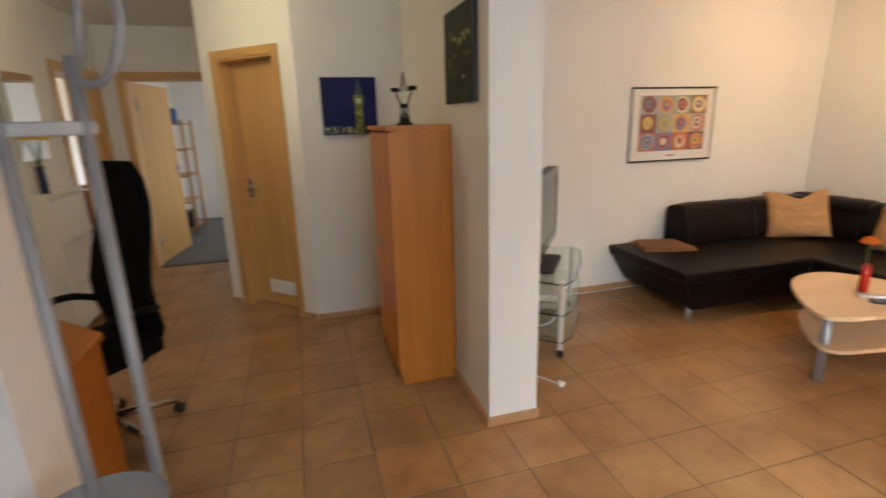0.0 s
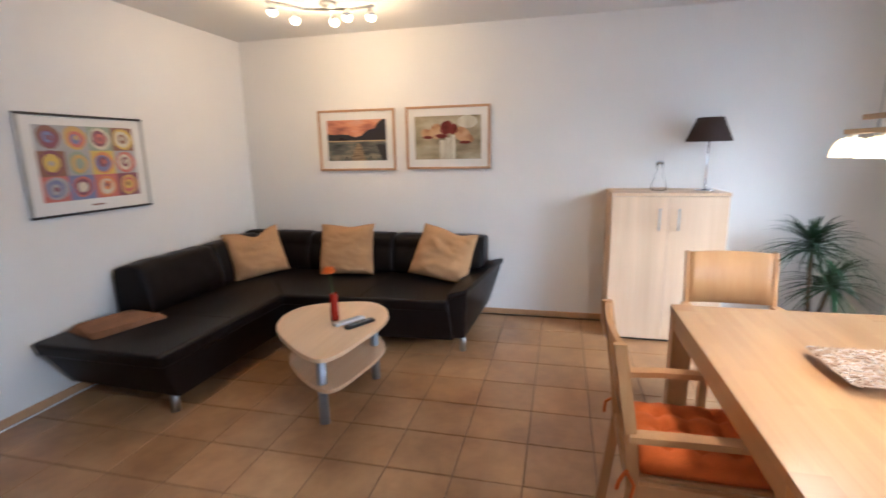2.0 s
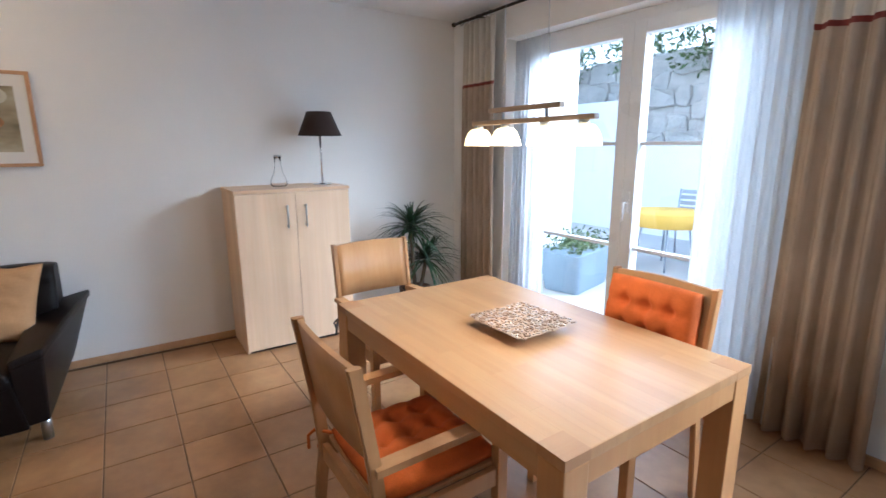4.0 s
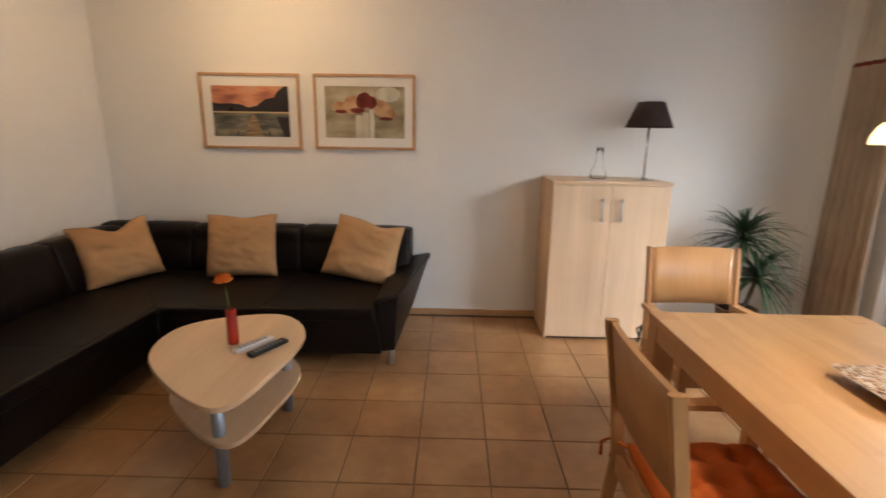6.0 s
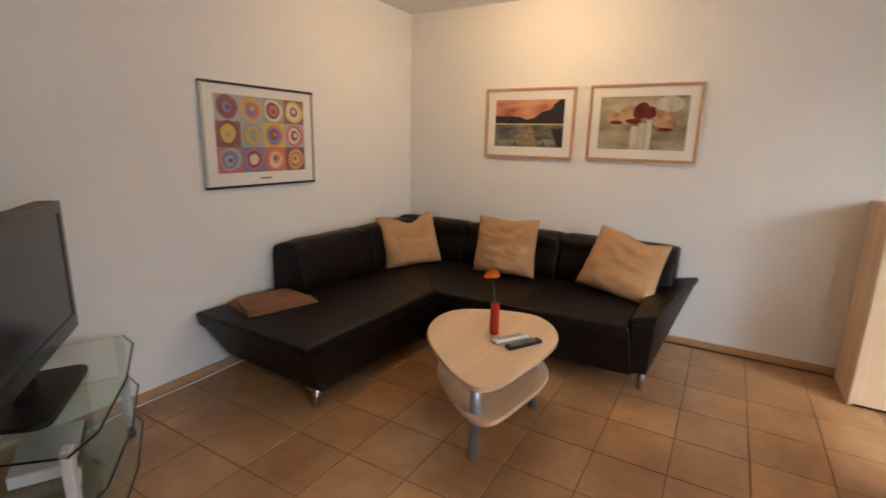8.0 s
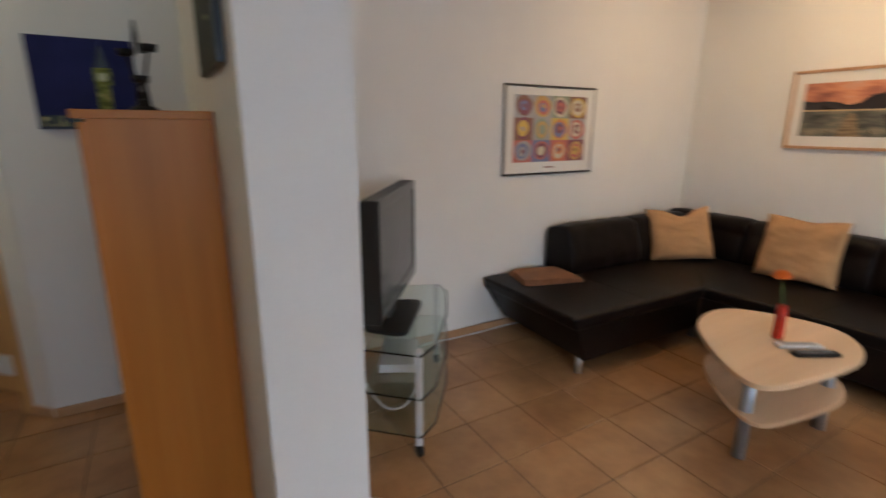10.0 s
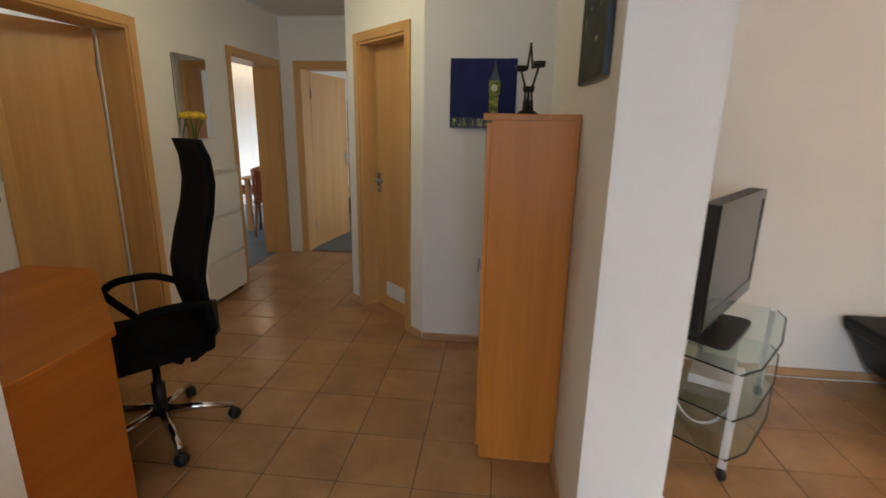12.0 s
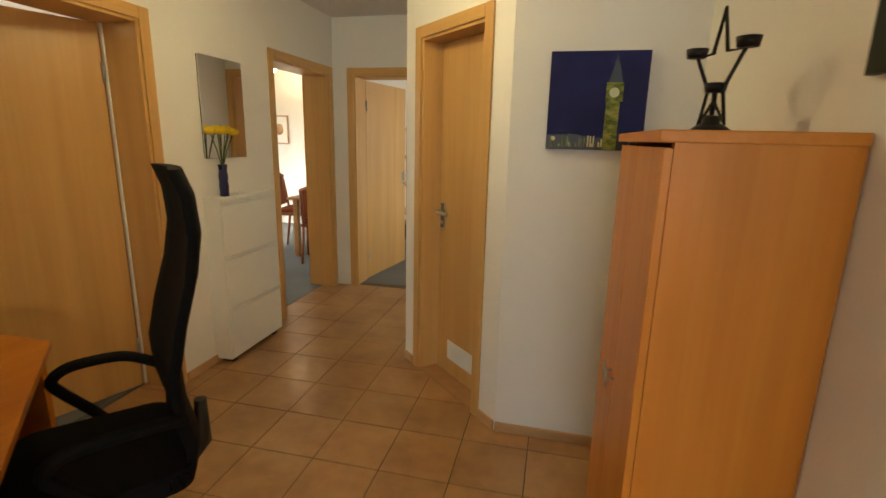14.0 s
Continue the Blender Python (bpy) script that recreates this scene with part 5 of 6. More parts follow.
# ---- hall: mirror, shoe cabinet, vase, socket ----
mi = thing("wall_mirror", "frameless rectangular wall mirror", "mirror", pose(-1.708, 4.29, 1.31))
part("mirror_glass", box(bmesh.new(), 0.008, 0.014, 0, 0.40, 0, 0.60, bevel=0.001), MIRROR, mi)
part("backing", box(bmesh.new(), 0, 0.008, 0.004, 0.396, 0.004, 0.596), BLACKPLASTIC, mi)
sh = thing("shoe_cabinet", "slim white three flap shoe cabinet", "shoe cabinet", pose(-1.708, 4.25, 0.03))
part("body", box(bmesh.new(), 0, 0.115, 0, 0.575, 0.0, 1.035, bevel=0.002), WHITELAC, sh)
part("top", box(bmesh.new(), 0, 0.128, -0.002, 0.577, 1.0355, 1.05, bevel=0.002), WHITELAC, sh)
for z0, z1 in ((0.012, 0.335), (0.35, 0.675), (0.69, 1.02)):
    part("flap", box(bmesh.new(), 0.1155, 0.13, 0.004, 0.571, z0, z1 - 0.016, bevel=0.002), WHITELAC, sh)
    part("grip_rail", box(bmesh.new(), 0.116, 0.133, 0.006, 0.569, z1 - 0.007, z1 - 0.001), WHITELAC, sh, "thin metal grip rail")
for y in (0.03, 0.50):
    part("foot", boxes((0.02, 0.10, y, y + 0.04, -0.03, 0)), BLACKPLASTIC, sh)
hv = thing("flower_vase", "navy blue vase with yellow flowers on the shoe cabinet", "vase", pose(-1.64, 4.365, 1.08))
part("vessel", lathe(bmesh.new(), [(0.0, 0.0), (0.028, 0.0), (0.026, 0.03), (0.029, 0.06), (0.025, 0.09), (0.029, 0.12), (0.024, 0.15), (0.028, 0.195), (0.024, 0.195), (0.02, 0.15), (0.0, 0.15)], sides=22), NAVY, hv, "wavy navy vase")
bm = bmesh.new()
heads = ((-0.01, -0.075, 0.385), (0.0, -0.025, 0.398), (0.015, 0.03, 0.398), (0.0, 0.08, 0.385), (0.045, -0.05, 0.385), (0.05, 0.055, 0.382), (0.05, 0.005, 0.392), (-0.04, -0.04, 0.392), (-0.04, 0.045, 0.392))
for x, y, z in heads:
    tube(bm, [(0, 0, 0.16), (x * 0.4, y * 0.45, 0.28), (x, y, z)], 0.003, 6)
part("stems", bm, STEM, hv, "green stems")
for x, y, z in heads:
    bm = bmesh.new()
    for r in range(2):
        for k in range(12):
            a = 2 * math.pi * (k + 0.5 * r) / 12
            R = 0.04 - 0.012 * r
            vs = [bm.verts.new((x + R * q * math.cos(a + s), y + R * q * math.sin(a + s), z + 0.006 + 0.01 * r + 0.012 * q)) for q, s in ((0.1, 0), (0.7, -0.22), (1, 0), (0.7, 0.22))]
            bm.faces.new(vs)
    lathe(bm, [(0.0, z - 0.012), (0.026, z - 0.006), (0.036, z + 0.008), (0.03, z + 0.022), (0.012, z + 0.03), (0.0, z + 0.031)], (x, y, 0), 12)
    part("blossom", bm, YELLOW, hv, "yellow blossom")
so = thing("wall_socket", "white double wall socket with a plug in it", "socket", pose(-1.708, 2.86, 1.03))
part("plate", box(bmesh.new(), 0, 0.01, 0, 0.08, 0, 0.155, bevel=0.003), WHITEPVC, so)
part("plug", tube(bmesh.new(), [(0.009, 0.04, 0.115), (0.045, 0.04, 0.115)], [0.024, 0.019], 16), WHITEPVC, so, "white round plug")
part("socket_hole", tube(bmesh.new(), [(0.0101, 0.04, 0.04), (0.0112, 0.04, 0.04)], 0.02, 16), surface("grey_socket", (0.3, 0.3, 0.3), 0.4), so)

# ---- corner desk and office chair ----
# The cupboard's orange veneer, darkened: the desk corner's shade is in its colour.
DESK_SHADED = timber("shaded_desk_veneer", (0.430, 0.145, 0.020), (0.385, 0.122, 0.016), "y", 0.42)
DESK_SHADED.node_tree.nodes["Principled BSDF"].inputs["Specular IOR Level"].default_value = 0.25
desk = thing("corner_desk", "orange beech desk with a slanted front edge", "desk")
part("desktop", prism(bmesh.new(), [(-1.705, 1.91), (-0.695, 1.91), (-0.695, 2.35), (-1.34, 2.985), (-1.705, 2.985)], 0.705, 0.73, 0.003), DESK_SHADED, desk)
part("side_panel", box(bmesh.new(), -0.735, -0.713, 1.925, 2.345, 0.0, 0.705, bevel=0.002), DESK_SHADED, desk)
part("side_panel", box(bmesh.new(), -1.68, -1.365, 2.955, 2.975, 0.0, 0.705, bevel=0.002), DESK_SHADED, desk)
part("back_panel", box(bmesh.new(), -1.68, -0.736, 1.93, 1.948, 0.25, 0.705, bevel=0.002), DESK_SHADED, desk)

oc = thing("office_chair", "black high back office chair with chrome star base", "office chair", pose(-0.91, 2.77, 0, 0, 0, 140))
for k in range(5):
    a = radians(30 - 140 + 72 * k)
    c, s = math.cos(a), math.sin(a)
    part("base_arm", tube(bmesh.new(), [(0.03 * c, 0.03 * s, 0.12), (0.17 * c, 0.17 * s, 0.10), (0.31 * c, 0.31 * s, 0.075)], [0.024, 0.02, 0.014], 10), CHROME, oc, "polished base arm")
    w = part("castor", lathe(bmesh.new(), [(0.0, -0.022), (0.024, -0.022), (0.028, -0.012), (0.028, -0.003), (0.02, 0.0), (0.028, 0.003), (0.028, 0.012), (0.024, 0.022), (0.0, 0.022)], sides=18), BLACKPLASTIC, oc)
    w.matrix_basis = pose(0.31 * c, 0.31 * s, 0.0285, 90, 0, math.degrees(a) + 40)
part("gas_lift", tube(bmesh.new(), [(0, 0, 0.10), (0, 0, 0.26), (0, 0, 0.262), (0, 0, 0.40)], [0.03, 0.03, 0.018, 0.018], 16), BLACKPLASTIC, oc)
part("mechanism", box(bmesh.new(), -0.08, 0.08, -0.16, 0.10, 0.385, 0.43, bevel=0.012), BLACKPLASTIC, oc)
bm = bmesh.new()
prism(bm, rounded([(-0.24, -0.22), (0.24, -0.22), (0.25, 0.25), (-0.25, 0.25)], 0.09, 6), 0.43, 0.50, 0.022, seg=4)
for v in bm.verts:
    v.co.z += 0.018 * (v.co.x / 0.25) ** 2 - 0.03 * max(0, (v.co.y - 0.15) / 0.1) ** 2 * 0.5
for f in bm.faces:
    f.smooth = True
part("seat", bm, BLACKMESH, oc, "black upholstered seat")
bm = bmesh.new()
n, rows = 10, []
prof = [(0.36, -0.16, 0.10), (0.44, -0.225, 0.17), (0.55, -0.235, 0.215), (0.66, -0.21, 0.225), (0.78, -0.205, 0.22), (0.92, -0.235, 0.21), (1.06, -0.275, 0.20), (1.18, -0.295, 0.19), (1.29, -0.288, 0.18), (1.365, -0.262, 0.165)]
for z, y, hw in prof:
    fr = [bm.verts.new((u * hw, y + 0.022 * abs(u) ** 2 + 0.016, z)) for u in (2 * i / n - 1 for i in range(n + 1))]
    bk = [bm.verts.new((u * hw * 1.0, y + 0.022 * abs(u) ** 2 - 0.020 * (1 - 0.5 * abs(u) ** 4), z)) for u in (2 * i / n - 1 for i in range(n + 1))]
    rows.append((fr, bk))
for (fa, ba), (fb, bb) in zip(rows, rows[1:]):
    for i in range(n):
        bm.faces.new((fa[i], fa[i + 1], fb[i + 1], fb[i])).smooth = True
        bm.faces.new((ba[i + 1], ba[i], bb[i], bb[i + 1])).smooth = True
    bm.faces.new((fa[0], fb[0], bb[0], ba[0])).smooth = True
    bm.faces.new((fa[n], ba[n], bb[n], fb[n])).smooth = True
for fr, bk in (rows[0], rows[-1]):
    for i in range(n):
        bm.faces.new((fr[i], fr[i + 1], bk[i + 1], bk[i]))
bmesh.ops.recalc_face_normals(bm, faces=bm.faces[:])
part("backrest", bm, BLACKMESH, oc, "tall curved black backrest")
part("back_bracket", tube(bmesh.new(), [(0, -0.10, 0.405), (0, -0.22, 0.39), (0, -0.27, 0.45), (0, -0.275, 0.60)], [0.028, 0.03, 0.03, 0.02], 10), BLACKPLASTIC, oc)
part("tilt_knob", tube(bmesh.new(), [(0.20, -0.23, 0.52), (0.26, -0.235, 0.52)], [0.016, 0.02], 12), BLACKPLASTIC, oc)
for s in (-1, 1):
    part("armrest", tube(bmesh.new(), bent([(s * 0.21, -0.20, 0.66), (s * 0.265, -0.10, 0.695), (s * 0.275, 0.0, 0.70), (s * 0.275, 0.075, 0.69), (s * 0.275, 0.115, 0.655), (s * 0.27, 0.09, 0.61), (s * 0.265, 0.0, 0.50), (s * 0.20, -0.06, 0.43)], 5), 0.018, 12), BLACKMESH, oc, "looped black armrest")

# ---- coat stand ----
cst = thing("coat_stand", "silver tube coat stand with looped hooks and tray", "coat stand", pose(-0.37, 1.47, 0, 0, 0, 35))
for x in (-0.07, 0.07):
    part("pole", tube(bmesh.new(), [(x, 0, 0.02), (x, 0, 1.66)], 0.0145, 12), POLE, cst)
    loop = [(x, 0.0, 1.62), (x * 1.2, -0.05, 1.60), (x * 1.6, -0.10, 1.63), (x * 1.9, -0.12, 1.72), (x * 1.9, -0.10, 1.80)]
    part("hook", tube(bmesh.new(), bent(loop, 5), 0.009, 10), POLE, cst, "bent tube hook")
    loop = [(x, 0.0, 1.64), (x * 1.2, 0.05, 1.62), (x * 1.6, 0.10, 1.65), (x * 1.9, 0.12, 1.74), (x * 1.9, 0.10, 1.82)]
    part("hook", tube(bmesh.new(), bent(loop, 5), 0.009, 10), POLE, cst, "bent tube hook")
part("cross_bar", box(bmesh.new(), -0.16, 0.09, -0.012, 0.012, 1.50, 1.53, bevel=0.004), POLE, cst)
part("base_plate", lathe(bmesh.new(), [(0.0, 0), (0.19, 0), (0.19, 0.012), (0.17, 0.02), (0.0, 0.02)], sides=36), POLE, cst)
part("tray", lathe(bmesh.new(), [(0.0, 0.62), (0.15, 0.62), (0.158, 0.645), (0.153, 0.645), (0.146, 0.628), (0.0, 0.628)], (-0.09, -0.05, 0), 36), POLE, cst, "round metal umbrella tray")

# ---- curtains ----


def drape(name, label, m, width, z0, z1, folds, depth, material, band=None):
    bm = bmesh.new()
    n = folds * 10
    cols_ = []
    rd = random.Random(folds)
    ph = [rd.uniform(-0.4, 0.4) for _ in range(folds + 1)]
    zs = [z0, (z0 * 2 + z1) / 3, 1.90 if band else (z0 + z1) / 2, 1.925 if band else (z0 + 3 * z1) / 4, z1]
    for i in range(n + 1):
        u = i / n
        col = []
        for k, z in enumerate(zs):
            f = (z - z0) / (z1 - z0)
            a = 2 * math.pi * folds * u + ph[int(u * folds)] * math.sin(math.pi * (u * folds % 1))
            col.append(bm.verts.new((u * width * (1 - 0.12 * f) + 0.06 * width * f, depth * math.sin(a) * (1 - 0.35 * f) + 0.008 * math.sin(7 * a / 3 + k), z)))
        cols_.append(col)
    for a, b in zip(cols_, cols_[1:]):
        for k in range(len(zs) - 1):
            f = bm.faces.new((a[k], b[k], b[k + 1], a[k + 1]))
            f.smooth = True
            f.material_index = (1 if k == 2 else 2 if k > 2 else 0) if band else 0
    ob = solid(name, bm, [material, REDBAND, CURTAINTOP] if band else material, label, "curtain", m)
    md = ob.modifiers.new("thickness", "SOLIDIFY")
    md.thickness = 0.003
    return ob


drape("curtain", "beige curtain with a dark red band hanging in folds", pose(4.16, -1.50, 0), 0.47, 0.02, 2.41, 6, 0.035, CURTAIN, True)
drape("sheer_curtain", "thin white sheer curtain gathered against the beige one", pose(3.73, -1.655, 0), 0.41, 0.02, 2.215, 7, 0.022, VEIL)
drape("sheer_curtain", "thin white sheer curtain gathered beside the terrace door", pose(2.02, -1.545, 0), 0.50, 0.02, 2.40, 8, 0.022, SHEER)
drape("curtain", "beige curtain with a dark red band hanging in folds", pose(1.62, -1.50, 0), 0.45, 0.02, 2.41, 5, 0.035, CURTAIN, True)
rod = thing("curtain_rod", "dark curtain rod with rings above the terrace door", "curtain rod", pose(0, -1.50, 2.44))
part("rod", tube(bmesh.new(), [(1.5, 0, 0), (4.74, 0, 0)], 0.011, 12), IRON, rod)
for x in (1.5, 4.74):
    part("finial", lathe(bmesh.new(), [(0.0, -0.02), (0.016, -0.014), (0.02, 0.0), (0.016, 0.014), (0.0, 0.02)], (x, 0, 0), 14), IRON, rod)
for x in (1.75, 3.1, 4.45):
    part("bracket", tube(bmesh.new(), [(x, 0, 0), (x, -0.05, 0.01), (x, -0.098, 0.01)], 0.007, 8), IRON, rod)
for x in (1.66, 1.75, 1.84, 1.93, 2.02, 4.24, 4.32, 4.40, 4.48, 4.56, 4.63):
    part("ring", tube(bmesh.new(), [(x, 0.019 * math.cos(a), 0.019 * math.sin(a) - 0.006) for a in (2 * math.pi * k / 14 for k in range(14))], 0.003, 6, closed=True), IRON, rod)

# ---- side room and back room ----

RUSSET = surface("russet_upholstery", (0.30, 0.075, 0.025), 0.8, vary=0.2, big=12, fine=200, relief=0.2)


def kitchen_chair(m, label):
    c = thing("wooden_chair", label, "chair", m, "chairs in the side room")
    part("seat", box(bmesh.new(), -0.21, 0.21, -0.2, 0.2, 0.43, 0.46, bevel=0.01), DARK_CHAIR, c)
    for x in (-0.18, 0.18):
        part("leg", tube(bmesh.new(), [(x * 1.1, 0.2, 0), (x, 0.16, 0.43)], [0.014, 0.019], 8), DARK_CHAIR, c)
        part("leg", tube(bmesh.new(), [(x * 1.1, -0.24, 0), (x, -0.17, 0.43)], [0.014, 0.019], 8), DARK_CHAIR, c)
        part("back_post", tube(bmesh.new(), [(x, -0.18, 0.45), (x * 1.05, -0.26, 0.86)], 0.016, 8), DARK_CHAIR, c)
    part("top_rail", tube(bmesh.new(), [(-0.19, -0.26, 0.85), (-0.1, -0.285, 0.885), (0, -0.292, 0.895), (0.1, -0.285, 0.885), (0.19, -0.26, 0.85)], 0.024, 8), DARK_CHAIR, c)
    part("back_panel", box(bmesh.new(), -0.165, 0.165, -0.015, 0.02, 0.0, 0.33, bevel=0.014, seg=3), RUSSET, c, "red brown upholstered back").matrix_local = pose(0, -0.215, 0.53, 11)
    part("seat_pad", box(bmesh.new(), -0.19, 0.19, -0.18, 0.19, 0.4605, 0.51, bevel=0.018, seg=3), RUSSET, c, "red brown seat pad")
    return c


kitchen_chair(pose(-2.33, 6.95, 0, 0, 0, 20), "red brown upholstered wooden chair by the table")
kitchen_chair(pose(-2.86, 7.35, 0, 0, 0, -80) @ Matrix.Diagonal((1, 1, 1.09, 1)), "red brown upholstered chair behind the side room table")
kt = thing("kitchen_table", "small wooden table in the side room", "table", pose(-2.21, 7.32, 0))
part("tabletop", box(bmesh.new(), -0.55, 0.42, -0.4, 0.45, 0.70, 0.73, bevel=0.004), CHAIR_WOOD, kt)
for x in (-0.5, 0.34):
    for y in (-0.35, 0.37):
        part("leg", box(bmesh.new(), x, x + 0.06, y, y + 0.06, 0, 0.70, bevel=0.004), CHAIR_WOOD, kt)
pf = framed("small wood framed print in the side room", pose(-4.27, 8.998, 1.31), 0.36, 0.45, 0.02, (FRAMEWOOD, FRAMEWOOD))
bm = bmesh.new()
quad(bm, 0.07, 0.29, 0.08, 0.37, -0.0125, 0)
disc(bm, 0.2, 0.23, 0.07, 0.09, -0.0129, 1)
part("print", bm, [PAPER, PEACH], pf)
ks = thing("ceiling_spotlight", "lit ceiling lamp in the side room", "ceiling lamp", pose(-3.6, 8.6, 0))
part("rail", box(bmesh.new(), -0.35, 0.35, -0.02, 0.02, 2.44, 2.4995, bevel=0.004), STEEL, ks)
for x in (-0.28, 0.0, 0.28):
    part("bulb", lathe(bmesh.new(), [(0.0, 2.44), (0.03, 2.435), (0.045, 2.40), (0.03, 2.37), (0.0, 2.362)], (x, 0, 0), 18), LIT, ks, "lit bulb")
    lamp("side_room_bulb", "POINT", 0.35, (1.0, 0.72, 0.48), Matrix.Translation((-3.6 + x, 8.6, 2.32)), 0.04)
# Added area lamps in unseen openings brighten the two rooms.
lamp("side_room_fill", "AREA", 1.8, (1.0, 0.92, 0.85), look((-5.35, 6.4, 1.55), (-3, 6.4, 1.3)), 1.55, 1.25)
lamp("back_room_fill", "AREA", 3.2, (1.0, 0.90, 0.80), look((1.35, 7.8, 1.5), (-1, 7.8, 1.2)), 1.55, 1.35)

# Added lamp without a fitting, brightens the gaps round the ajar door.
lamp("store_room_fill", "POINT", 2.2, (1.0, 0.9, 0.78), Matrix.Translation((-3.0, 2.9, 2.2)), 0.1)
# Unseen lamp, added for the hall's warm light and kept out of view.
hl = thing("unseen_hall_lamp", "unseen round glass lamp added to light the hall", "ceiling lamp", pose(-0.62, 3.55, 2.38))
part("shade", lathe(bmesh.new(), [(0.0, 0.0), (0.08, 0.006), (0.13, 0.03), (0.15, 0.07), (0.146, 0.07), (0.126, 0.034), (0.076, 0.011), (0.0, 0.005)], sides=32), SHELL, hl, "lit frosted glass bowl")
part("fitting", lathe(bmesh.new(), [(0.0, 0.071), (0.155, 0.071), (0.155, 0.1195), (0.0, 0.1195)], sides=32), STEEL, hl)
lamp("unseen_hall_bulb", "POINT", 1.8, (1.0, 0.84, 0.5), Matrix.Translation((-0.62, 3.55, 2.30)), 0.08)

sf = thing("open_shelf", "tall open wooden shelf in the back room", "shelf", pose(-1.72, 7.75, 0))
for x, y in ((0.0, 0.0), (0.33, 0.0), (0.0, 0.62), (0.33, 0.62)):
    part("upright", box(bmesh.new(), x, x + 0.03, y, y + 0.03, 0, 1.62, bevel=0.003), CHAIR_WOOD, sf)
for z in (0.10, 0.47, 0.84, 1.20, 1.55):
    part("shelf_board", box(bmesh.new(), 0.0305, 0.3295, 0.0, 0.65, z, z + 0.02, bevel=0.002), CHAIR_WOOD, sf)
bk = thing("storage_box", "black storage box on the shelf", "box", pose(-1.55, 7.90, 0.121))
part("case", box(bmesh.new(), -0.13, 0.13, -0.12, 0.2, 0, 0.22, bevel=0.01), BLACKPLASTIC, bk)
bl = thing("storage_box", "small blue box on the top shelf", "box", pose(-1.52, 8.0, 1.571))
part("case", box(bmesh.new(), -0.05, 0.05, -0.09, 0.09, 0, 0.20, bevel=0.006), flat("blue_card", (0.03, 0.09, 0.30)), bl)

# ---- garden ----
rg = random.Random(31)
sw = thing("retaining_wall_stones", "grey natural stone retaining wall above the terrace", "wall", kind="structure")
z = 1.47
while z < 2.6:
    hgt = rg.uniform(0.17, 0.30)
    x = -1.0 + rg.uniform(-0.3, 0)
    while x < 10.0:
        L = rg.uniform(0.2, 0.62)
        if x < 6.3 or z > 2.0:
            bm = box(bmesh.new(), x + 0.006, x + L - 0.006, -6.75, -6.33 + rg.uniform(-0.06, 0.03), z - rg.uniform(0.0, 0.05), z + hgt - rg.uniform(-0.03, 0.03), bevel=0.025, seg=2)
            bmesh.ops.subdivide_edges(bm, edges=[e for e in bm.edges if e.calc_length() > 0.12], cuts=2)
            for v in bm.verts:
                v.co += 0.07 * noise.noise_vector(v.co * 3.1) + 0.02 * noise.noise_vector(v.co * 11)
            part("stone", bm, STONE, sw)
        x += L
    z += hgt
part("backing", boxes((-3.2, 11.4, -7.2, -6.52, -0.12, z - 0.05)), STONE, sw, "mortar and earth behind the stones")
structure("bank", boxes((-20, 30, -30, -7.2, -0.12, 2.7)), GROUND, "raised garden bank", "ground")
for k in range(11):
    bx, by = -2.0 + k * 1.25 + rg.uniform(-0.3, 0.3), -7.0 + rg.uniform(-0.3, 0.3)
    sb = thing("shrub", "leafy green shrub above the stone wall", "shrub", pose(bx, by + 0.45, z - 0.35), "shrubs on the bank")
    part("branch", tube(bmesh.new(), [(0, 0, 0), (0.05, 0.1, 0.5), (0.1, 0.25, 0.9)], [0.03, 0.02, 0.008], 6), BARK, sb)
    bm = bmesh.new()
    for i in range(900):
        d = Vector((rg.gauss(0, 1), rg.gauss(0, 1), rg.gauss(0, 1))).normalized()
        r = rg.uniform(0.45, 1.0) * (0.85 + 0.35 * noise.noise(d * 2.3 + Vector((k, 0, 0))))
        p = Vector((d.x * 0.75 * r, d.y * 0.6 * r + 0.1, 0.55 + d.z * 0.7 * r))
        a, b = Vector((rg.uniform(-1, 1), rg.uniform(-1, 1), rg.uniform(-1, 1))).normalized(), Vector((rg.uniform(-1, 1), rg.uniform(-1, 1), rg.uniform(-1, 1))).normalized()
        s = rg.uniform(0.035, 0.07)
        bm.faces.new([bm.verts.new(p + q) for q in (-a * s, b * s * 0.5, a * s, -b * s * 0.5)])
    part("foliage", bm, FOLIAGE, sb)
pl = thing("planter", "blue grey planter with a low green shrub", "planter", pose(4.42, -2.86, -0.04, 0, 0, 104) @ Matrix.Diagonal((1.2, 1.1, 1.1, 1)))
part("tub", prism(bmesh.new(), rounded([(-0.36, -0.22), (0.36, -0.22), (0.36, 0.22), (-0.36, 0.22)], 0.06, 4), 0, 0.38, 0.012, [(px * 0.78, py * 0.78) for px, py in rounded([(-0.36, -0.22), (0.36, -0.22), (0.36, 0.22), (-0.36, 0.22)], 0.06, 4)]), BLUEPOT, pl)
bm = bmesh.new()
for i in range(420):
    p = Vector((rg.uniform(-0.33, 0.33), rg.uniform(-0.2, 0.2), 0.38 + abs(rg.gauss(0, 0.07))))
    a, b = Vector((rg.uniform(-1, 1), rg.uniform(-1, 1), rg.uniform(-0.5, 1))).normalized(), Vector((rg.uniform(-1, 1), rg.uniform(-1, 1), rg.uniform(-1, 1))).normalized()
    bm.faces.new([bm.verts.new(p + q) for q in (-a * 0.03, b * 0.014, a * 0.03, -b * 0.014)])
part("greenery", bm, FOLIAGE, pl, "low green leaves")
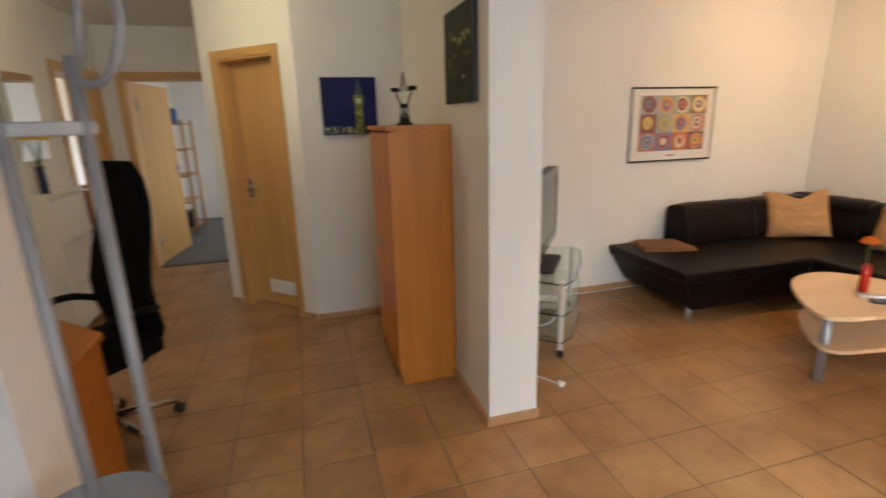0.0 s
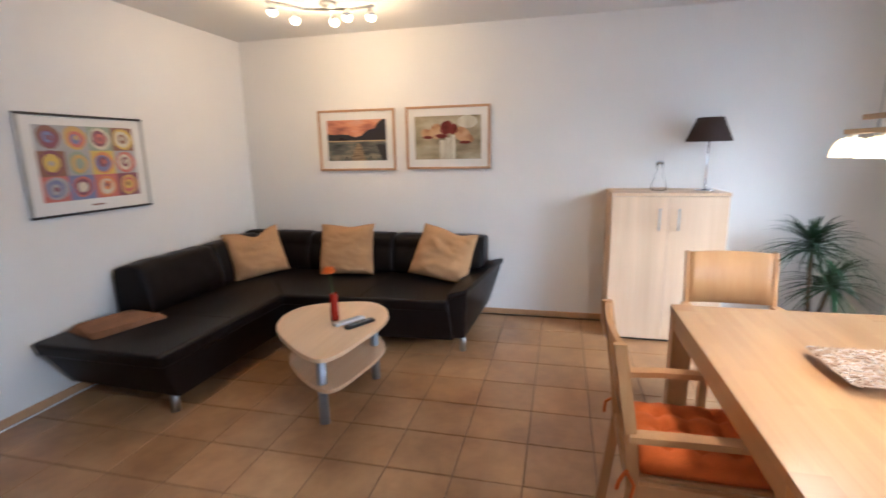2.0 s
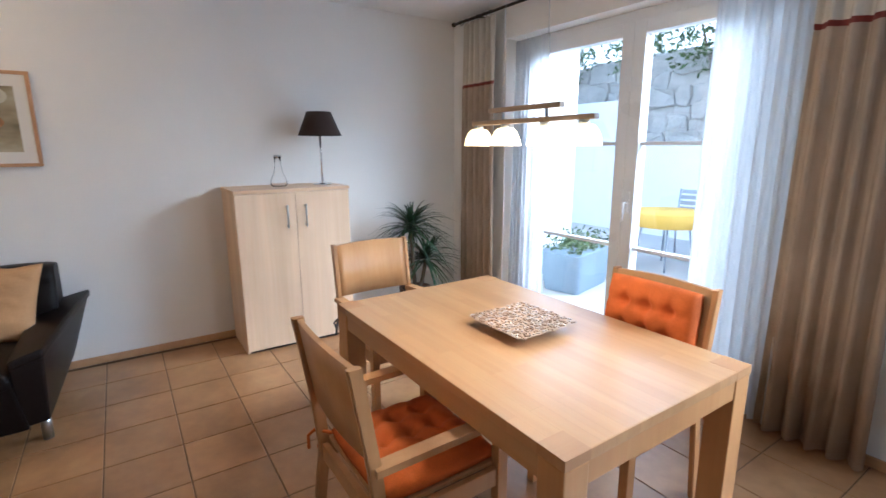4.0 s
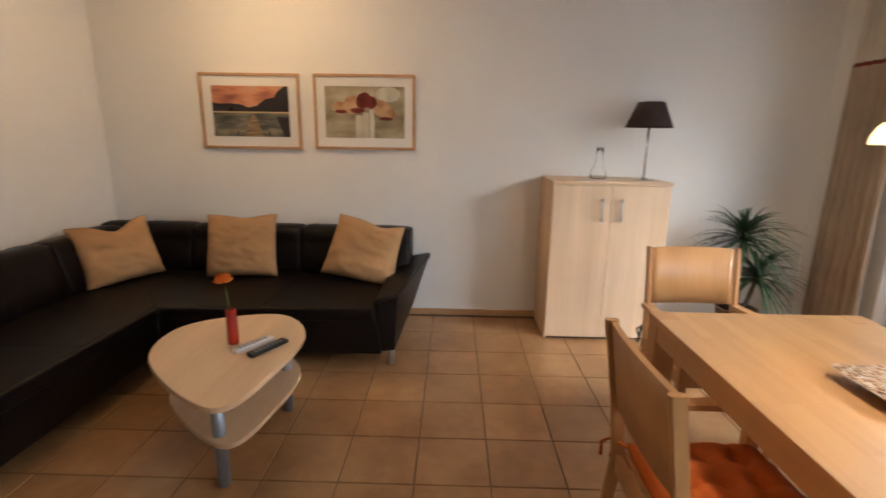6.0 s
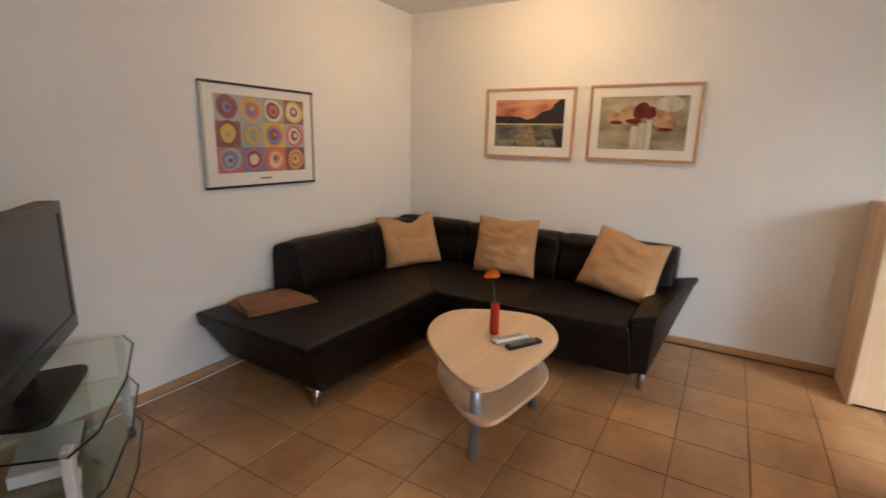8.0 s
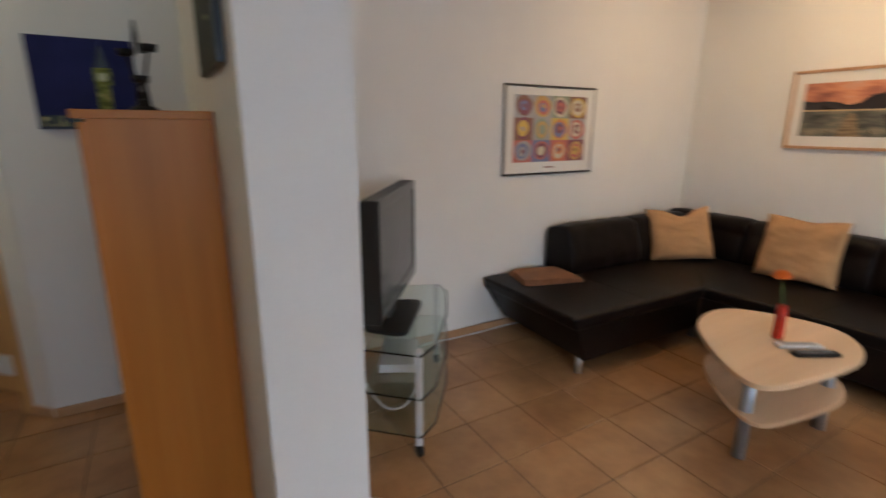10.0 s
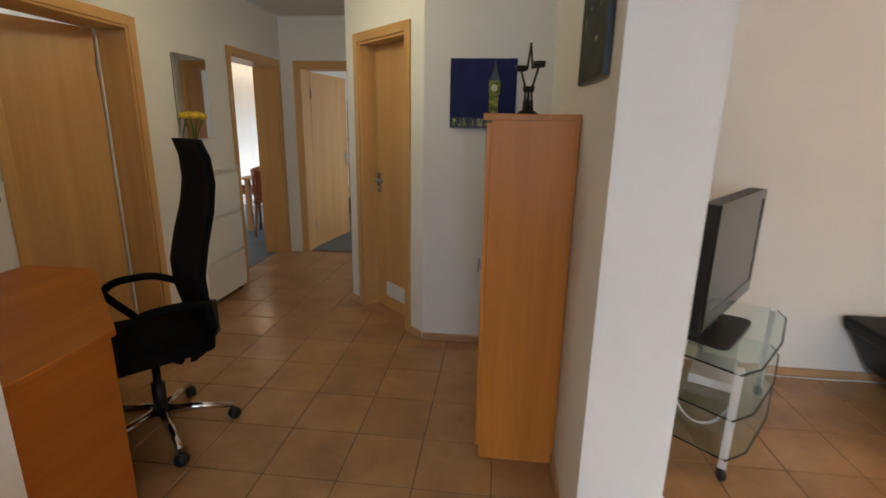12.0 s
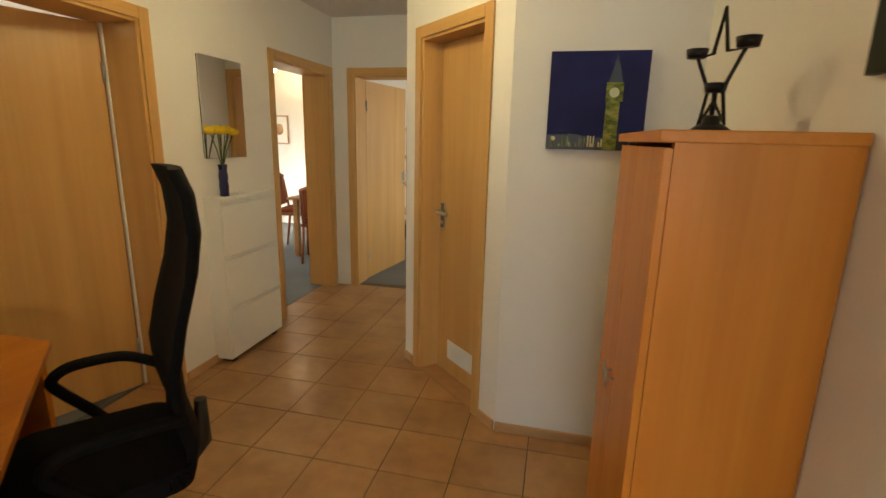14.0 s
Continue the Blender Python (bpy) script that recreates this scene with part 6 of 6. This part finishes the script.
gt = thing("garden_table", "round garden table with a yellow cloth", "garden table", pose(4.36, -4.35, -0.04) @ Matrix.Diagonal((0.8, 0.8, 0.95, 1)))
part("tabletop", lathe(bmesh.new(), [(0.0, 0.70), (0.5, 0.70), (0.5, 0.725), (0.0, 0.725)], sides=32), WHITELAC, gt)
part("cloth", lathe(bmesh.new(), [(0.0, 0.728), (0.505, 0.728), (0.515, 0.715), (0.52, 0.55), (0.516, 0.55), (0.51, 0.71), (0.0, 0.7255)], sides=32), surface("yellow_cloth", (0.70, 0.45, 0.08), 0.8), gt, "yellow tablecloth")
for a in (0.6, 2.2, 3.8, 5.3):
    part("leg", tube(bmesh.new(), [(0.42 * math.cos(a), 0.42 * math.sin(a), 0), (0.3 * math.cos(a), 0.3 * math.sin(a), 0.70)], 0.014, 8), GREYMETAL, gt)
for px, py, turn in ((4.50, -5.05, 10), (3.62, -4.5, -80)):
    gc = thing("garden_chair", "grey metal garden chair on the terrace", "garden chair", pose(px, py, -0.04, 0, 0, turn), "garden chairs")
    part("seat", box(bmesh.new(), -0.22, 0.22, -0.2, 0.22, 0.42, 0.445, bevel=0.008), GREYMETAL, gc)
    for sx in (-0.2, 0.2):
        part("leg", tube(bmesh.new(), [(sx, 0.2, 0), (sx, 0.18, 0.42)], 0.012, 8), GREYMETAL, gc)
        part("leg", tube(bmesh.new(), [(sx, -0.24, 0), (sx, -0.18, 0.42), (sx, -0.27, 0.88)], 0.012, 8), GREYMETAL, gc)
    for q in range(5):
        part("back_slat", box(bmesh.new(), -0.19, 0.19, -0.235 - 0.016 * q, -0.22 - 0.016 * q, 0.52 + 0.075 * q, 0.57 + 0.075 * q, bevel=0.004), GREYMETAL, gc)

# ---- floor tiles ----
floor = structure("floor", boxes((-1.84, 5.0, -1.75, 6.2, -0.06, -0.0035)), GROUT, "terracotta tiled floor with dark joints", "floor")
PITCH = 0.322
bm = box(bmesh.new(), -0.1585, 0.1585, -0.1585, 0.1585, -0.012, 0.0, bevel=0.002, seg=1)
tile_mesh = mesh_of("tile", bm, TILE)
rest = bmesh.new()
gx0, gy0 = 0.005 - PITCH * 6, 1.274 - PITCH * 10
for i in range(22):
    for j in range(25):
        x, y = gx0 + PITCH * (i + 0.5), gy0 + PITCH * (j + 0.5)
        if x > 4.95 or y > 6.3 or (x > 1.2 and y > 3.95) or (x > -0.3 and y > 4.5):
            continue
        tilt = (rg.uniform(-0.12, 0.12), rg.uniform(-0.12, 0.12))
        if -1.0 < x < 4.3 and 0.2 < y < 4.4:
            t = new("tile", tile_mesh)
            t.parent = floor
            t.matrix_basis = pose(x, y, rg.uniform(-0.0005, 0.0003), *tilt, 90 * rg.randrange(4))
        else:
            b2 = bmesh.new()
            box(b2, -0.1585, 0.1585, -0.1585, 0.1585, -0.012, 0.0, bevel=0.002, seg=1)
            b2.transform(pose(x, y, 0, *tilt, 0))
            me = bpy.data.meshes.new("tmp")
            b2.to_mesh(me)
            b2.free()
            rest.from_mesh(me)
            bpy.data.meshes.remove(me)
tagged(part("tile_field", rest, TILE, floor), kind="stuff")
